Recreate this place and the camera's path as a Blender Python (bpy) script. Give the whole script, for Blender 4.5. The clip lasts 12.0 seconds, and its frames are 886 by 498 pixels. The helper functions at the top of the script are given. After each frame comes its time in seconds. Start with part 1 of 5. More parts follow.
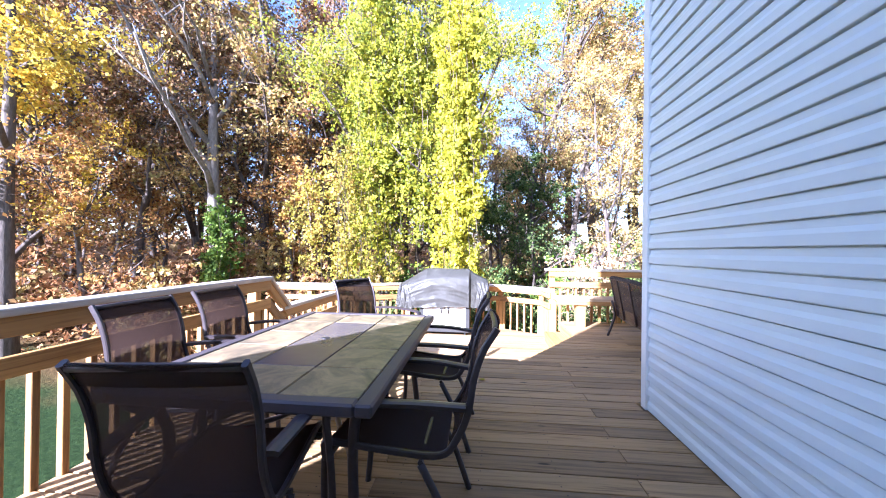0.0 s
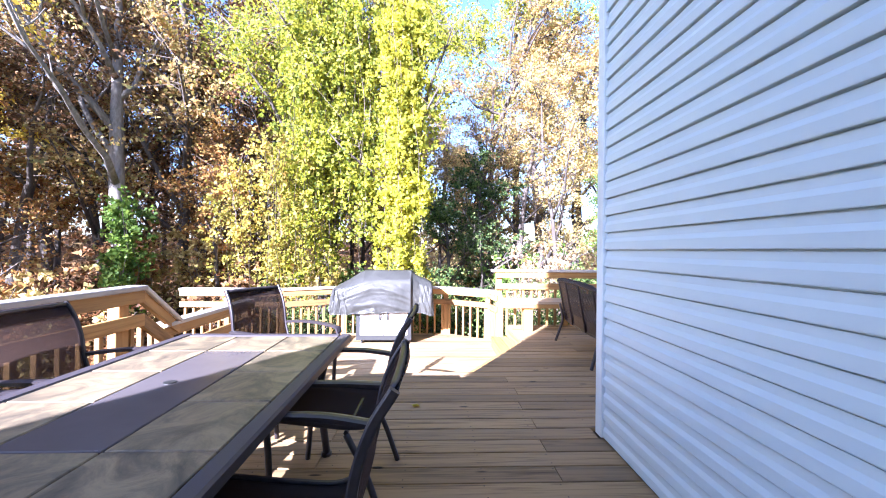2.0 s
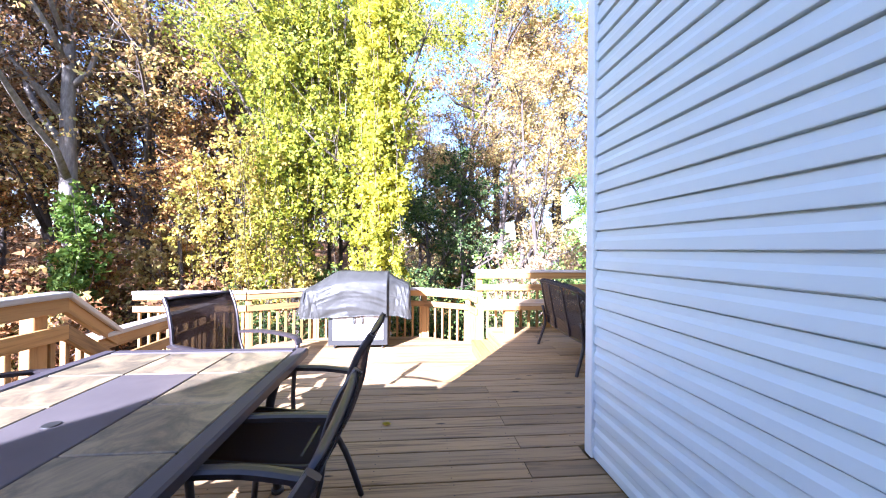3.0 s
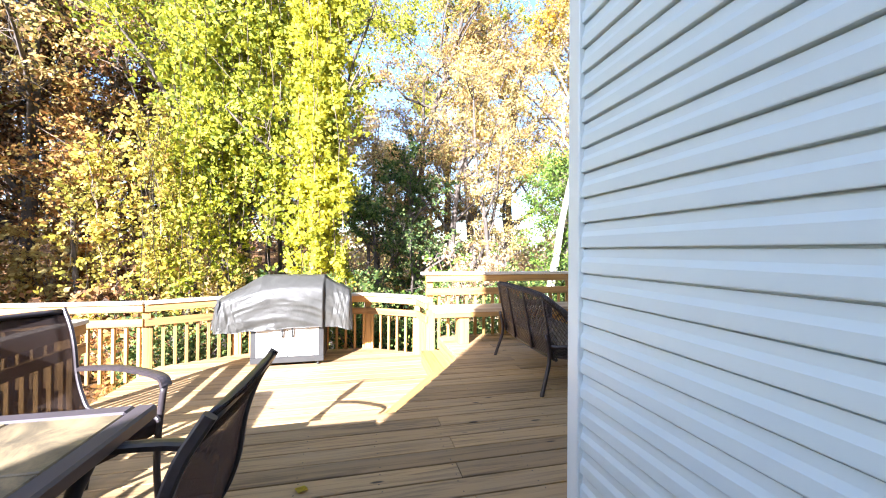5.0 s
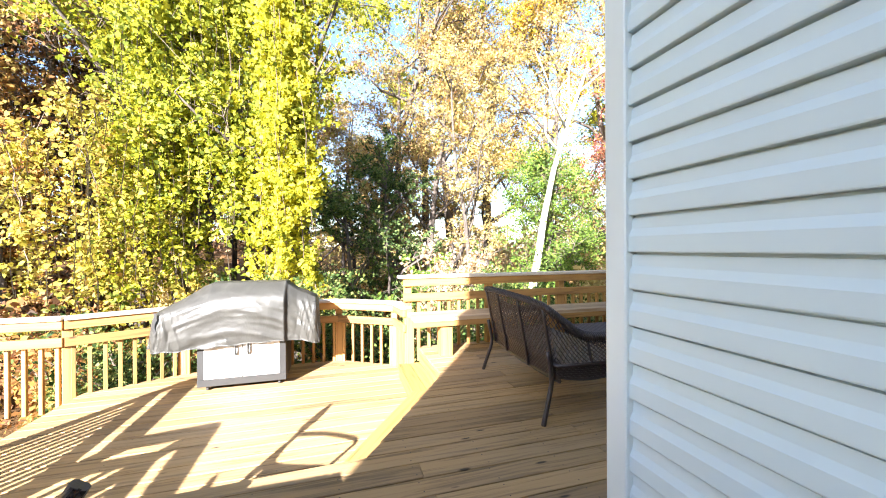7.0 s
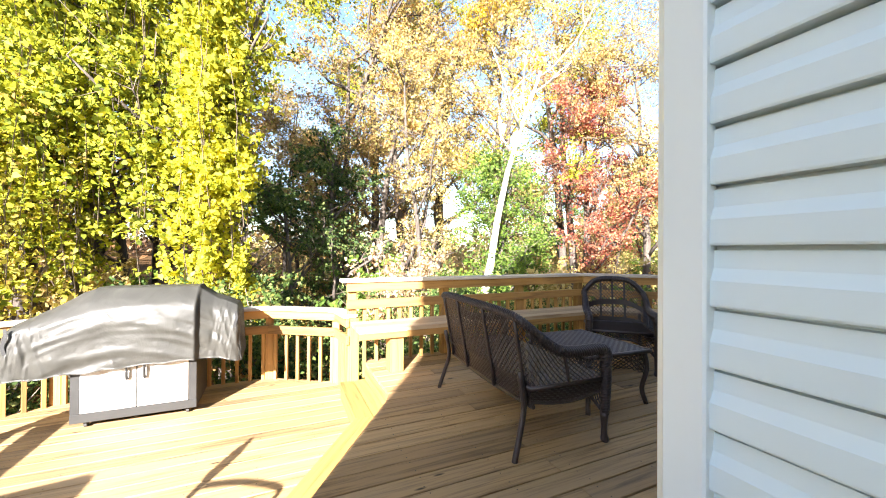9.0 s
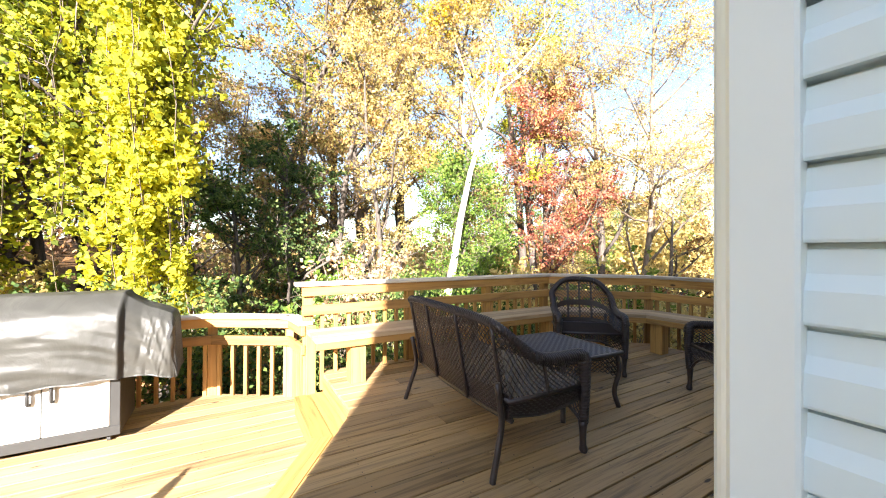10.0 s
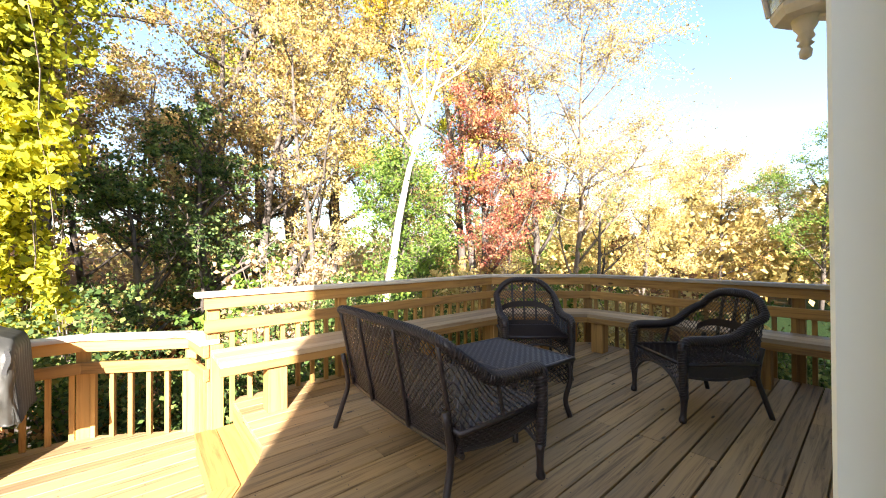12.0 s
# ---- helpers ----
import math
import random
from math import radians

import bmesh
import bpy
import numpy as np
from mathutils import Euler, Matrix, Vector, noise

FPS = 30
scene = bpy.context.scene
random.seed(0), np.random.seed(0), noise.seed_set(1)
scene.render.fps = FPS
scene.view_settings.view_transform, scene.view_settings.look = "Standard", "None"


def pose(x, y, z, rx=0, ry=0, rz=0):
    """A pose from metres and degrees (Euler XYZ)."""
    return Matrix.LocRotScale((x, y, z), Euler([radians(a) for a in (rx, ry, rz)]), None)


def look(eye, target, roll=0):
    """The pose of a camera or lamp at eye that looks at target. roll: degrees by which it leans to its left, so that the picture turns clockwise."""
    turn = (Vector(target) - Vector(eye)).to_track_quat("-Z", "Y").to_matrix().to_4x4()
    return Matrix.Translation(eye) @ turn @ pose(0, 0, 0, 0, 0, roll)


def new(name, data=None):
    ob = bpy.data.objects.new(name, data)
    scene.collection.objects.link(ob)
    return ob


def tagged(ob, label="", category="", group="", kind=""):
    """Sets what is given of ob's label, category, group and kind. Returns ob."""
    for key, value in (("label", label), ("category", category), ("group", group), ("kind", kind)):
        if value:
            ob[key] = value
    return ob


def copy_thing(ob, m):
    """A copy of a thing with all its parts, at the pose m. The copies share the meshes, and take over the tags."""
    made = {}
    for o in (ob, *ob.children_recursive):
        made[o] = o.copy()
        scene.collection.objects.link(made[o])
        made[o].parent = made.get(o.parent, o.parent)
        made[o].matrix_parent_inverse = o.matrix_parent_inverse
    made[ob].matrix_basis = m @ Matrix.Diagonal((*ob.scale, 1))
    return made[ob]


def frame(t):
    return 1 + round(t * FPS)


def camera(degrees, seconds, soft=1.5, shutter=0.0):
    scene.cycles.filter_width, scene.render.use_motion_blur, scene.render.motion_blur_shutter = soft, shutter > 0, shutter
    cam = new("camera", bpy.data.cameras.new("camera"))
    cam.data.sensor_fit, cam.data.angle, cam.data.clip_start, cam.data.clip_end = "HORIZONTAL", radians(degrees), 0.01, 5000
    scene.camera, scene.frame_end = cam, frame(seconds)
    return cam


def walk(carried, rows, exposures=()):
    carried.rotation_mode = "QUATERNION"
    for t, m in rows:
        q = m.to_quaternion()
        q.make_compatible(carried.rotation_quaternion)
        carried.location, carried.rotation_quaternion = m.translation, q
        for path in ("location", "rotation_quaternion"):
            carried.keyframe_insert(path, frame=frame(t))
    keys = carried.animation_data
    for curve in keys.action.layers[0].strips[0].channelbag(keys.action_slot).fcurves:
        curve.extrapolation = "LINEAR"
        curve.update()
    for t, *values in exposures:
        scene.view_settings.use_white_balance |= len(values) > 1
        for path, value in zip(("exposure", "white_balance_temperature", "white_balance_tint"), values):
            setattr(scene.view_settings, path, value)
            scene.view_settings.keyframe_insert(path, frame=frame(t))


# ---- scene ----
cam = camera(101.3, 12.0, 1.05)
PATH = [
    (0, (0.38, 0.156, 1.169), (0.189, 2.147, 1.18), 0.7),
    (0.5, (0.392, 0.282, 1.179), (0.268, 2.278, 1.193), 0.6),
    (1, (0.429, 0.417, 1.175), (0.382, 2.417, 1.188), 0.6),
    (1.5, (0.492, 0.569, 1.168), (0.514, 2.569, 1.186), 0.7),
    (2, (0.526, 0.709, 1.19), (0.601, 2.708, 1.197), 0.6),
    (2.5, (0.566, 0.843, 1.191), (0.685, 2.839, 1.196), 0.5),
    (3, (0.585, 0.981, 1.198), (0.764, 2.973, 1.201), 0.5),
    (3.2, (0.608, 1.061, 1.199), (0.816, 3.05, 1.196), 0.4),
    (4.8, (0.69, 1.526, 1.189), (1.125, 3.479, 1.197), 0.4),
    (5, (0.707, 1.58, 1.187), (1.152, 3.53, 1.197), 0.4),
    (5.5, (0.769, 1.723, 1.196), (1.235, 3.668, 1.194), 0.0),
    (6, (0.785, 1.841, 1.194), (1.277, 3.78, 1.201), 0.0),
    (6.5, (0.772, 1.955, 1.223), (1.304, 3.884, 1.221), -0.3),
    (7, (0.811, 2.107, 1.219), (1.374, 4.027, 1.216), -0.3),
    (7.2, (0.832, 2.168, 1.217), (1.408, 4.084, 1.213), -0.2),
    (8.8, (0.93, 2.542, 1.193), (1.719, 4.379, 1.205), 0.3),
    (9, (0.944, 2.59, 1.192), (1.763, 4.415, 1.204), 0.4),
    (9.5, (0.978, 2.716, 1.193), (1.882, 4.5, 1.205), 0.2),
    (10, (0.99, 2.813, 1.191), (2.002, 4.538, 1.207), 0.3),
    (10.5, (1.017, 2.896, 1.195), (2.123, 4.562, 1.211), 0.1),
    (11, (1.068, 2.973, 1.185), (2.246, 4.589, 1.207), -0.1),
    (11.5, (1.125, 3.049, 1.19), (2.361, 4.621, 1.213), -0.2),
    (12, (1.191, 3.115, 1.198), (2.476, 4.647, 1.215), -0.3),
]
EXPOSURES = [
    (0.0, 3.12, 4980, 28),
    (3.2, 3.16, 4980, 28),
    (5.0, 3.14, 5600, 17),
    (7.2, 3.08, 6000, 14),
    (9.5, 3.0, 6250, 13),
    (12.0, 2.92, 6400, 13),
]
walk(cam, [(t, look(eye, target, roll)) for t, eye, target, roll in PATH], EXPOSURES)

# ---- world and sun ----
SUN_AZ, SUN_EL = 33.8, 25.0      # the way the light travels, from +y towards +x; height of the sun
world = bpy.data.worlds.new("sky")
scene.world = world
world.use_nodes = True
wn = world.node_tree.nodes
sky = wn.new("ShaderNodeTexSky")
sky.sky_type = "NISHITA"
sky.sun_disc = False
sky.sun_elevation = radians(SUN_EL)
sky.sun_rotation = radians(180 + SUN_AZ)
wn["Background"].inputs["Strength"].default_value = 0.065
world.node_tree.links.new(sky.outputs[0], wn["Background"].inputs["Color"])
sun = new("sun", bpy.data.lights.new("sun", "SUN"))
sun.data.energy, sun.data.angle, sun.data.color = 5.0, radians(0.5), (1.0, 0.94, 0.85)
ca, sa, ce, se = math.cos(radians(SUN_AZ)), math.sin(radians(SUN_AZ)), math.cos(radians(SUN_EL)), math.sin(radians(SUN_EL))
sun.matrix_world = look((0, 0, 20), (sa * ce, ca * ce, 20 - se))

# ---- materials ----


def material(name):
    m = bpy.data.materials.new(name)
    m.use_nodes = True
    nt = m.node_tree
    return m, nt, nt.nodes["Principled BSDF"]


def node(nt, kind, **kw):
    n = nt.nodes.new(kind)
    for k, v in kw.items():
        n.inputs[k].default_value = v
    return n


def ramp(nt, fac, stops, interp="LINEAR"):
    r = nt.nodes.new("ShaderNodeValToRGB")
    r.color_ramp.interpolation = interp
    els = r.color_ramp.elements
    while len(els) < len(stops):
        els.new(0.5)
    for e, (p, c) in zip(els, stops):
        e.position, e.color = p, (*c, 1)
    nt.links.new(fac, r.inputs[0])
    return r.outputs[0]


def mix(nt, fac, a, b, mode="MIX"):
    n = nt.nodes.new("ShaderNodeMix")
    n.data_type, n.blend_type = "RGBA", mode
    for sock, v in ((n.inputs[0], fac), (n.inputs[6], a), (n.inputs[7], b)):
        if hasattr(v, "node"):
            nt.links.new(v, sock)
        else:
            sock.default_value = v if isinstance(v, float) else (*v, 1)
    return n.outputs[2]


def coords(nt, scale, per_object=True):
    """Object coordinates, stretched, and shifted from object to object."""
    tc = nt.nodes.new("ShaderNodeTexCoord")
    mp = nt.nodes.new("ShaderNodeMapping")
    mp.inputs["Scale"].default_value = scale
    nt.links.new(tc.outputs["Object"], mp.inputs["Vector"])
    if per_object:
        oi = nt.nodes.new("ShaderNodeObjectInfo")
        mul = nt.nodes.new("ShaderNodeMath")
        mul.operation = "MULTIPLY"
        mul.inputs[1].default_value = 37.0
        nt.links.new(oi.outputs["Random"], mul.inputs[0])
        nt.links.new(mul.outputs[0], mp.inputs["Location"])
    return mp.outputs[0]


def bump(nt, bsdf, height, strength, distance=0.01):
    b = nt.nodes.new("ShaderNodeBump")
    b.inputs["Strength"].default_value, b.inputs["Distance"].default_value = strength, distance
    nt.links.new(height, b.inputs["Height"])
    nt.links.new(b.outputs[0], bsdf.inputs["Normal"])


def wood(name, dark, light, stain, scale, rough=0.7, knots=True, wet=0.3):
    """Softwood with grain along the longest stretch of scale, knots and grey weathering."""
    m, nt, b = material(name)
    v = coords(nt, scale)
    grain = node(nt, "ShaderNodeTexNoise", Scale=1.0, Detail=6.0, Roughness=0.65, Distortion=0.6)
    nt.links.new(v, grain.inputs["Vector"])
    col = ramp(nt, grain.outputs["Fac"], [(0.30, dark), (0.52, light), (0.72, [c * 1.12 for c in light])])
    blot = node(nt, "ShaderNodeTexNoise", Scale=0.9, Detail=3.0)
    v2 = coords(nt, [max(1.2, s * 0.16) for s in scale])
    nt.links.new(v2, blot.inputs["Vector"])
    mask = ramp(nt, blot.outputs["Fac"], [(0.42, (0, 0, 0)), (0.68, (1, 1, 1))])
    mul = nt.nodes.new("ShaderNodeMath")
    mul.operation = "MULTIPLY"
    mul.inputs[1].default_value = wet
    nt.links.new(mask, mul.inputs[0])
    col = mix(nt, mul.outputs[0], col, stain)
    oi = nt.nodes.new("ShaderNodeObjectInfo")
    tone = ramp(nt, oi.outputs["Random"], [(0.0, (0.66, 0.64, 0.62)), (0.5, (0.95, 0.93, 0.90)), (1.0, (1.16, 1.13, 1.05))])
    col = mix(nt, 1.0, col, tone, "MULTIPLY")
    if knots:
        v3 = coords(nt, [max(2.2, s * 0.22) for s in scale])
        vo = node(nt, "ShaderNodeTexVoronoi", Scale=1.0, Randomness=1.0)
        nt.links.new(v3, vo.inputs["Vector"])
        km = ramp(nt, vo.outputs["Distance"], [(0.0, (1, 1, 1)), (0.05, (1, 1, 1)), (0.095, (0, 0, 0))])
        col = mix(nt, km, col, [c * 0.33 for c in dark])
    nt.links.new(col, b.inputs["Base Color"])
    b.inputs["Roughness"].default_value = rough
    bump(nt, b, grain.outputs["Fac"], 0.35, 0.004)
    return m


# grain runs along x, y or z of each piece
DECK = wood("deck_board_wood", (0.105, 0.062, 0.026), (0.355, 0.228, 0.102), (0.30, 0.215, 0.122), (1.6, 38, 38), 0.72, True, 0.5)
LUMBER = wood("rail_lumber", (0.18, 0.085, 0.022), (0.40, 0.22, 0.062), (0.25, 0.145, 0.055), (1.5, 26, 26), 0.7)
LUMBER_V = wood("upright_lumber", (0.18, 0.085, 0.022), (0.405, 0.228, 0.066), (0.25, 0.145, 0.055), (26, 26, 1.5), 0.7)
# cap lumber: grey weathering, paled further by sky sheen put into the colour
CAP = wood("weathered_cap_sky_sheen", (0.30, 0.25, 0.20), (0.50, 0.45, 0.385), (0.44, 0.42, 0.40), (1.5, 26, 26), 0.5)
# seat boards lighter than the rails: reflected sky is painted into the wood
BENCH_TOP = wood("bench_lumber_sky_sheen", (0.24, 0.155, 0.08), (0.44, 0.32, 0.19), (0.40, 0.33, 0.25), (1.5, 24, 24), 0.55)
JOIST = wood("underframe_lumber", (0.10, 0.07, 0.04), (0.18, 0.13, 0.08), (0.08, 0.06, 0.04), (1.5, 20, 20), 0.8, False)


def plain(name, col, rough, metal=0.0, vary=0.12, scale=9.0, bumps=0.0, spec=0.5):
    m, nt, b = material(name)
    n = node(nt, "ShaderNodeTexNoise", Scale=scale, Detail=5.0, Roughness=0.6)
    nt.links.new(coords(nt, (1, 1, 1)), n.inputs["Vector"])
    c = ramp(nt, n.outputs["Fac"], [(0.3, [x * (1 - vary) for x in col]), (0.7, [min(1, x * (1 + vary)) for x in col])])
    nt.links.new(c, b.inputs["Base Color"])
    r = nt.nodes.new("ShaderNodeMapRange")
    r.inputs[3].default_value, r.inputs[4].default_value = max(0.02, rough - 0.08), min(1, rough + 0.08)
    nt.links.new(n.outputs["Fac"], r.inputs[0])
    nt.links.new(r.outputs[0], b.inputs["Roughness"])
    b.inputs["Metallic"].default_value = metal
    b.inputs["Specular IOR Level"].default_value = spec
    if bumps:
        fine = node(nt, "ShaderNodeTexNoise", Scale=scale * 14, Detail=3.0)
        nt.links.new(coords(nt, (1, 1, 1)), fine.inputs["Vector"])
        bump(nt, b, fine.outputs["Fac"], bumps, 0.003)
    return m


SIDING = plain("vinyl_siding", (0.60, 0.695, 0.71), 0.45, 0, 0.025, 2.0, 0.06)
TRIM = plain("vinyl_trim", (0.675, 0.735, 0.73), 0.4, 0, 0.02, 3.0, 0.04)
METAL_DARK = plain("bronze_powder_coat", (0.036, 0.029, 0.031), 0.38, 0.0, 0.2, 30, 0.1, 0.4)
TABLE_RIM = plain("brown_table_rim", (0.055, 0.045, 0.05), 0.55, 0.0, 0.1, 20, 0.1)
GRILL_STEEL = plain("brushed_steel", (0.78, 0.77, 0.75), 0.34, 0.55, 0.04, 6)
GRILL_GREY = plain("grey_grill_body", (0.034, 0.034, 0.033), 0.45, 0.2, 0.06, 10)
BLACK = plain("black_plastic", (0.02, 0.02, 0.02), 0.5)
RUBBER = plain("caster_rubber", (0.05, 0.05, 0.05), 0.8)
WICKER = plain("brown_resin_wicker", (0.027, 0.018, 0.017), 0.42, 0, 0.25, 40, 0.25, 0.5)
LANTERN = plain("cream_lantern_paint", (0.62, 0.56, 0.46), 0.5, 0, 0.1, 25, 0.1)
ROOF = plain("grey_shingle", (0.10, 0.095, 0.09), 0.9, 0, 0.3, 8, 0.5)
SCREW = plain("deck_screw", (0.05, 0.045, 0.04), 0.5, 0.6)


def cover_cloth():
    m, nt, b = material("grill_cover_vinyl")
    n = node(nt, "ShaderNodeTexNoise", Scale=3.0, Detail=6.0, Roughness=0.6, Distortion=1.2)
    nt.links.new(coords(nt, (1, 1, 0.6)), n.inputs["Vector"])
    nt.links.new(ramp(nt, n.outputs["Fac"], [(0.3, (0.066, 0.064, 0.056)), (0.7, (0.108, 0.105, 0.092))]), b.inputs["Base Color"])
    b.inputs["Roughness"].default_value = 0.44
    b.inputs["Specular IOR Level"].default_value = 0.6
    bump(nt, b, n.outputs["Fac"], 0.35, 0.02)
    return m


COVER = cover_cloth()


def sling_cloth(name, cover):
    m, nt, b = material(name)
    b.inputs["Base Color"].default_value = (0.045, 0.032, 0.028, 1)
    b.inputs["Roughness"].default_value = 0.85
    b.inputs["Specular IOR Level"].default_value = 0.15
    w = node(nt, "ShaderNodeTexWave", Scale=160.0)
    nt.links.new(coords(nt, (1, 1, 1)), w.inputs["Vector"])
    bump(nt, b, w.outputs["Fac"], 0.2, 0.002)
    tl = nt.nodes.new("ShaderNodeBsdfTranslucent")
    tl.inputs["Color"].default_value = (0.15, 0.10, 0.082, 1)
    both = nt.nodes.new("ShaderNodeMixShader")
    both.inputs[0].default_value = 0.4
    nt.links.new(b.outputs[0], both.inputs[1])
    nt.links.new(tl.outputs[0], both.inputs[2])
    tr = nt.nodes.new("ShaderNodeBsdfTransparent")
    mx = nt.nodes.new("ShaderNodeMixShader")
    mx.inputs[0].default_value = cover
    nt.links.new(tr.outputs[0], mx.inputs[1])
    nt.links.new(both.outputs[0], mx.inputs[2])
    nt.links.new(mx.outputs[0], nt.nodes["Material Output"].inputs["Surface"])
    return m


SLING = sling_cloth("sling_mesh_fabric", 0.79)
SLING_SEAT = sling_cloth("doubled_sling_fabric", 0.97)


def slate(name):
    m, nt, b = material(name)
    n = node(nt, "ShaderNodeTexNoise", Scale=5.5, Detail=8.0, Roughness=0.68, Distortion=1.1)
    nt.links.new(coords(nt, (1, 1, 1)), n.inputs["Vector"])
    c = ramp(nt, n.outputs["Fac"], [(0.28, (0.058, 0.054, 0.043)), (0.45, (0.155, 0.125, 0.083)), (0.58, (0.27, 0.21, 0.125)), (0.75, (0.38, 0.285, 0.175))])
    oi = nt.nodes.new("ShaderNodeObjectInfo")
    t = ramp(nt, oi.outputs["Random"], [(0, (0.8, 0.8, 0.78)), (1, (1.1, 1.06, 1.0))])
    nt.links.new(mix(nt, 1.0, c, t, "MULTIPLY"), b.inputs["Base Color"])
    b.inputs["Roughness"].default_value = 0.38
    b.inputs["Specular IOR Level"].default_value = 0.3
    bump(nt, b, n.outputs["Fac"], 0.3, 0.006)
    return m


SLATE = slate("slate_tile")
PANEL = plain("smooth_mauve_panel", (0.10, 0.086, 0.085), 0.24, 0, 0.08, 5, 0.05, 0.22)


def glass():
    m, nt, b = material("lantern_glass")
    b.inputs["Transmission Weight"].default_value = 1.0
    b.inputs["Roughness"].default_value = 0.03
    b.inputs["Base Color"].default_value = (0.95, 0.97, 0.98, 1)
    return m


GLASS = glass()


def leaves(name, cols, through_light=0.45):
    """Leaves whose colour changes from leaf to leaf."""
    m, nt, b = material(name)
    g = nt.nodes.new("ShaderNodeNewGeometry")
    stops = [(i / max(1, len(cols) - 1), c) for i, c in enumerate(cols)]
    col = ramp(nt, g.outputs["Random Per Island"], stops)
    n = node(nt, "ShaderNodeTexNoise", Scale=1.3, Detail=3.0)
    nt.links.new(coords(nt, (1, 1, 1), False), n.inputs["Vector"])
    tone = ramp(nt, n.outputs["Fac"], [(0.32, (0.66, 0.67, 0.64)), (0.5, (1.15, 1.13, 1.07)), (0.68, (1.5, 1.44, 1.3))])
    col = mix(nt, 1.0, col, tone, "MULTIPLY")
    nt.links.new(col, b.inputs["Base Color"])
    b.inputs["Roughness"].default_value = 0.65
    b.inputs["Specular IOR Level"].default_value = 0.3
    tl = nt.nodes.new("ShaderNodeBsdfTranslucent")
    nt.links.new(col, tl.inputs["Color"])
    mx = nt.nodes.new("ShaderNodeMixShader")
    mx.inputs[0].default_value = through_light
    nt.links.new(b.outputs[0], mx.inputs[1])
    nt.links.new(tl.outputs[0], mx.inputs[2])
    nt.links.new(mx.outputs[0], nt.nodes["Material Output"].inputs["Surface"])
    return m


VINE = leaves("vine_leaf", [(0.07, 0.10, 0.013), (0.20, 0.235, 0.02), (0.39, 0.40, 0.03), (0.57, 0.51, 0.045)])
# the creeper leaf again, with sunlight put into a brighter, yellower colour
VINE_BRIGHT = leaves("vine_leaf_painted_sun", [(0.13, 0.17, 0.018), (0.36, 0.37, 0.028), (0.54, 0.50, 0.038), (0.66, 0.60, 0.055)], 0.5)
BRIAR = leaves("briar_leaf", [(0.022, 0.045, 0.012), (0.05, 0.09, 0.02), (0.10, 0.15, 0.035), (0.22, 0.21, 0.06)], 0.35)
GREEN = leaves("green_leaf", [(0.05, 0.10, 0.02), (0.12, 0.20, 0.03), (0.22, 0.30, 0.05)])
DARKGREEN = leaves("evergreen_needle", [(0.022, 0.045, 0.014), (0.045, 0.085, 0.024), (0.10, 0.15, 0.04), (0.16, 0.20, 0.06)], 0.3)
RUST = leaves("rust_oak_leaf", [(0.05, 0.03, 0.016), (0.14, 0.07, 0.033), (0.30, 0.14, 0.06), (0.42, 0.23, 0.10), (0.25, 0.20, 0.07)])
PEACH = leaves("tan_oak_leaf", [(0.12, 0.075, 0.04), (0.32, 0.20, 0.08), (0.46, 0.33, 0.13), (0.50, 0.40, 0.14), (0.28, 0.28, 0.08), (0.42, 0.22, 0.09)])
RED = leaves("red_maple_leaf", [(0.14, 0.035, 0.03), (0.30, 0.075, 0.05), (0.40, 0.16, 0.10), (0.46, 0.27, 0.14)])
YELLOW = leaves("yellow_maple_leaf", [(0.42, 0.30, 0.03), (0.60, 0.42, 0.04), (0.66, 0.50, 0.06), (0.40, 0.36, 0.05)])
PALE = leaves("pale_yellow_leaf", [(0.30, 0.22, 0.08), (0.48, 0.38, 0.14), (0.56, 0.47, 0.19)])
CREAM = leaves("cream_oak_leaf", [(0.22, 0.14, 0.08), (0.44, 0.32, 0.19), (0.55, 0.44, 0.28)])
BROWN = leaves("brown_oak_leaf", [(0.035, 0.022, 0.013), (0.10, 0.055, 0.028), (0.22, 0.11, 0.045), (0.30, 0.19, 0.09), (0.16, 0.14, 0.045)])
ORANGE = leaves("orange_leaf", [(0.15, 0.07, 0.025), (0.34, 0.16, 0.05), (0.45, 0.27, 0.08), (0.38, 0.32, 0.09)])
VINE_DRY = leaves("drying_vine_leaf", [(0.14, 0.10, 0.03), (0.30, 0.28, 0.04), (0.44, 0.40, 0.06), (0.38, 0.22, 0.06)])
LITTER = leaves("fallen_leaf", [(0.08, 0.04, 0.018), (0.18, 0.09, 0.033), (0.26, 0.135, 0.04), (0.12, 0.075, 0.035)], 0.1)


def bark(name, dark, light):
    m, nt, b = material(name)
    n = node(nt, "ShaderNodeTexNoise", Scale=1.0, Detail=7.0, Roughness=0.7)
    nt.links.new(coords(nt, (14, 14, 3)), n.inputs["Vector"])
    nt.links.new(ramp(nt, n.outputs["Fac"], [(0.3, dark), (0.7, light)]), b.inputs["Base Color"])
    b.inputs["Roughness"].default_value = 0.9
    bump(nt, b, n.outputs["Fac"], 0.7, 0.03)
    return m


BARK = bark("grey_bark", (0.035, 0.027, 0.022), (0.13, 0.105, 0.085))
BARK_GREY = bark("lichen_grey_bark", (0.08, 0.068, 0.056), (0.27, 0.235, 0.195))
BARK_PALE = bark("pale_bark", (0.46, 0.42, 0.36), (0.74, 0.70, 0.62))
TWIG = bark("twig_bark", (0.09, 0.066, 0.048), (0.24, 0.19, 0.14))


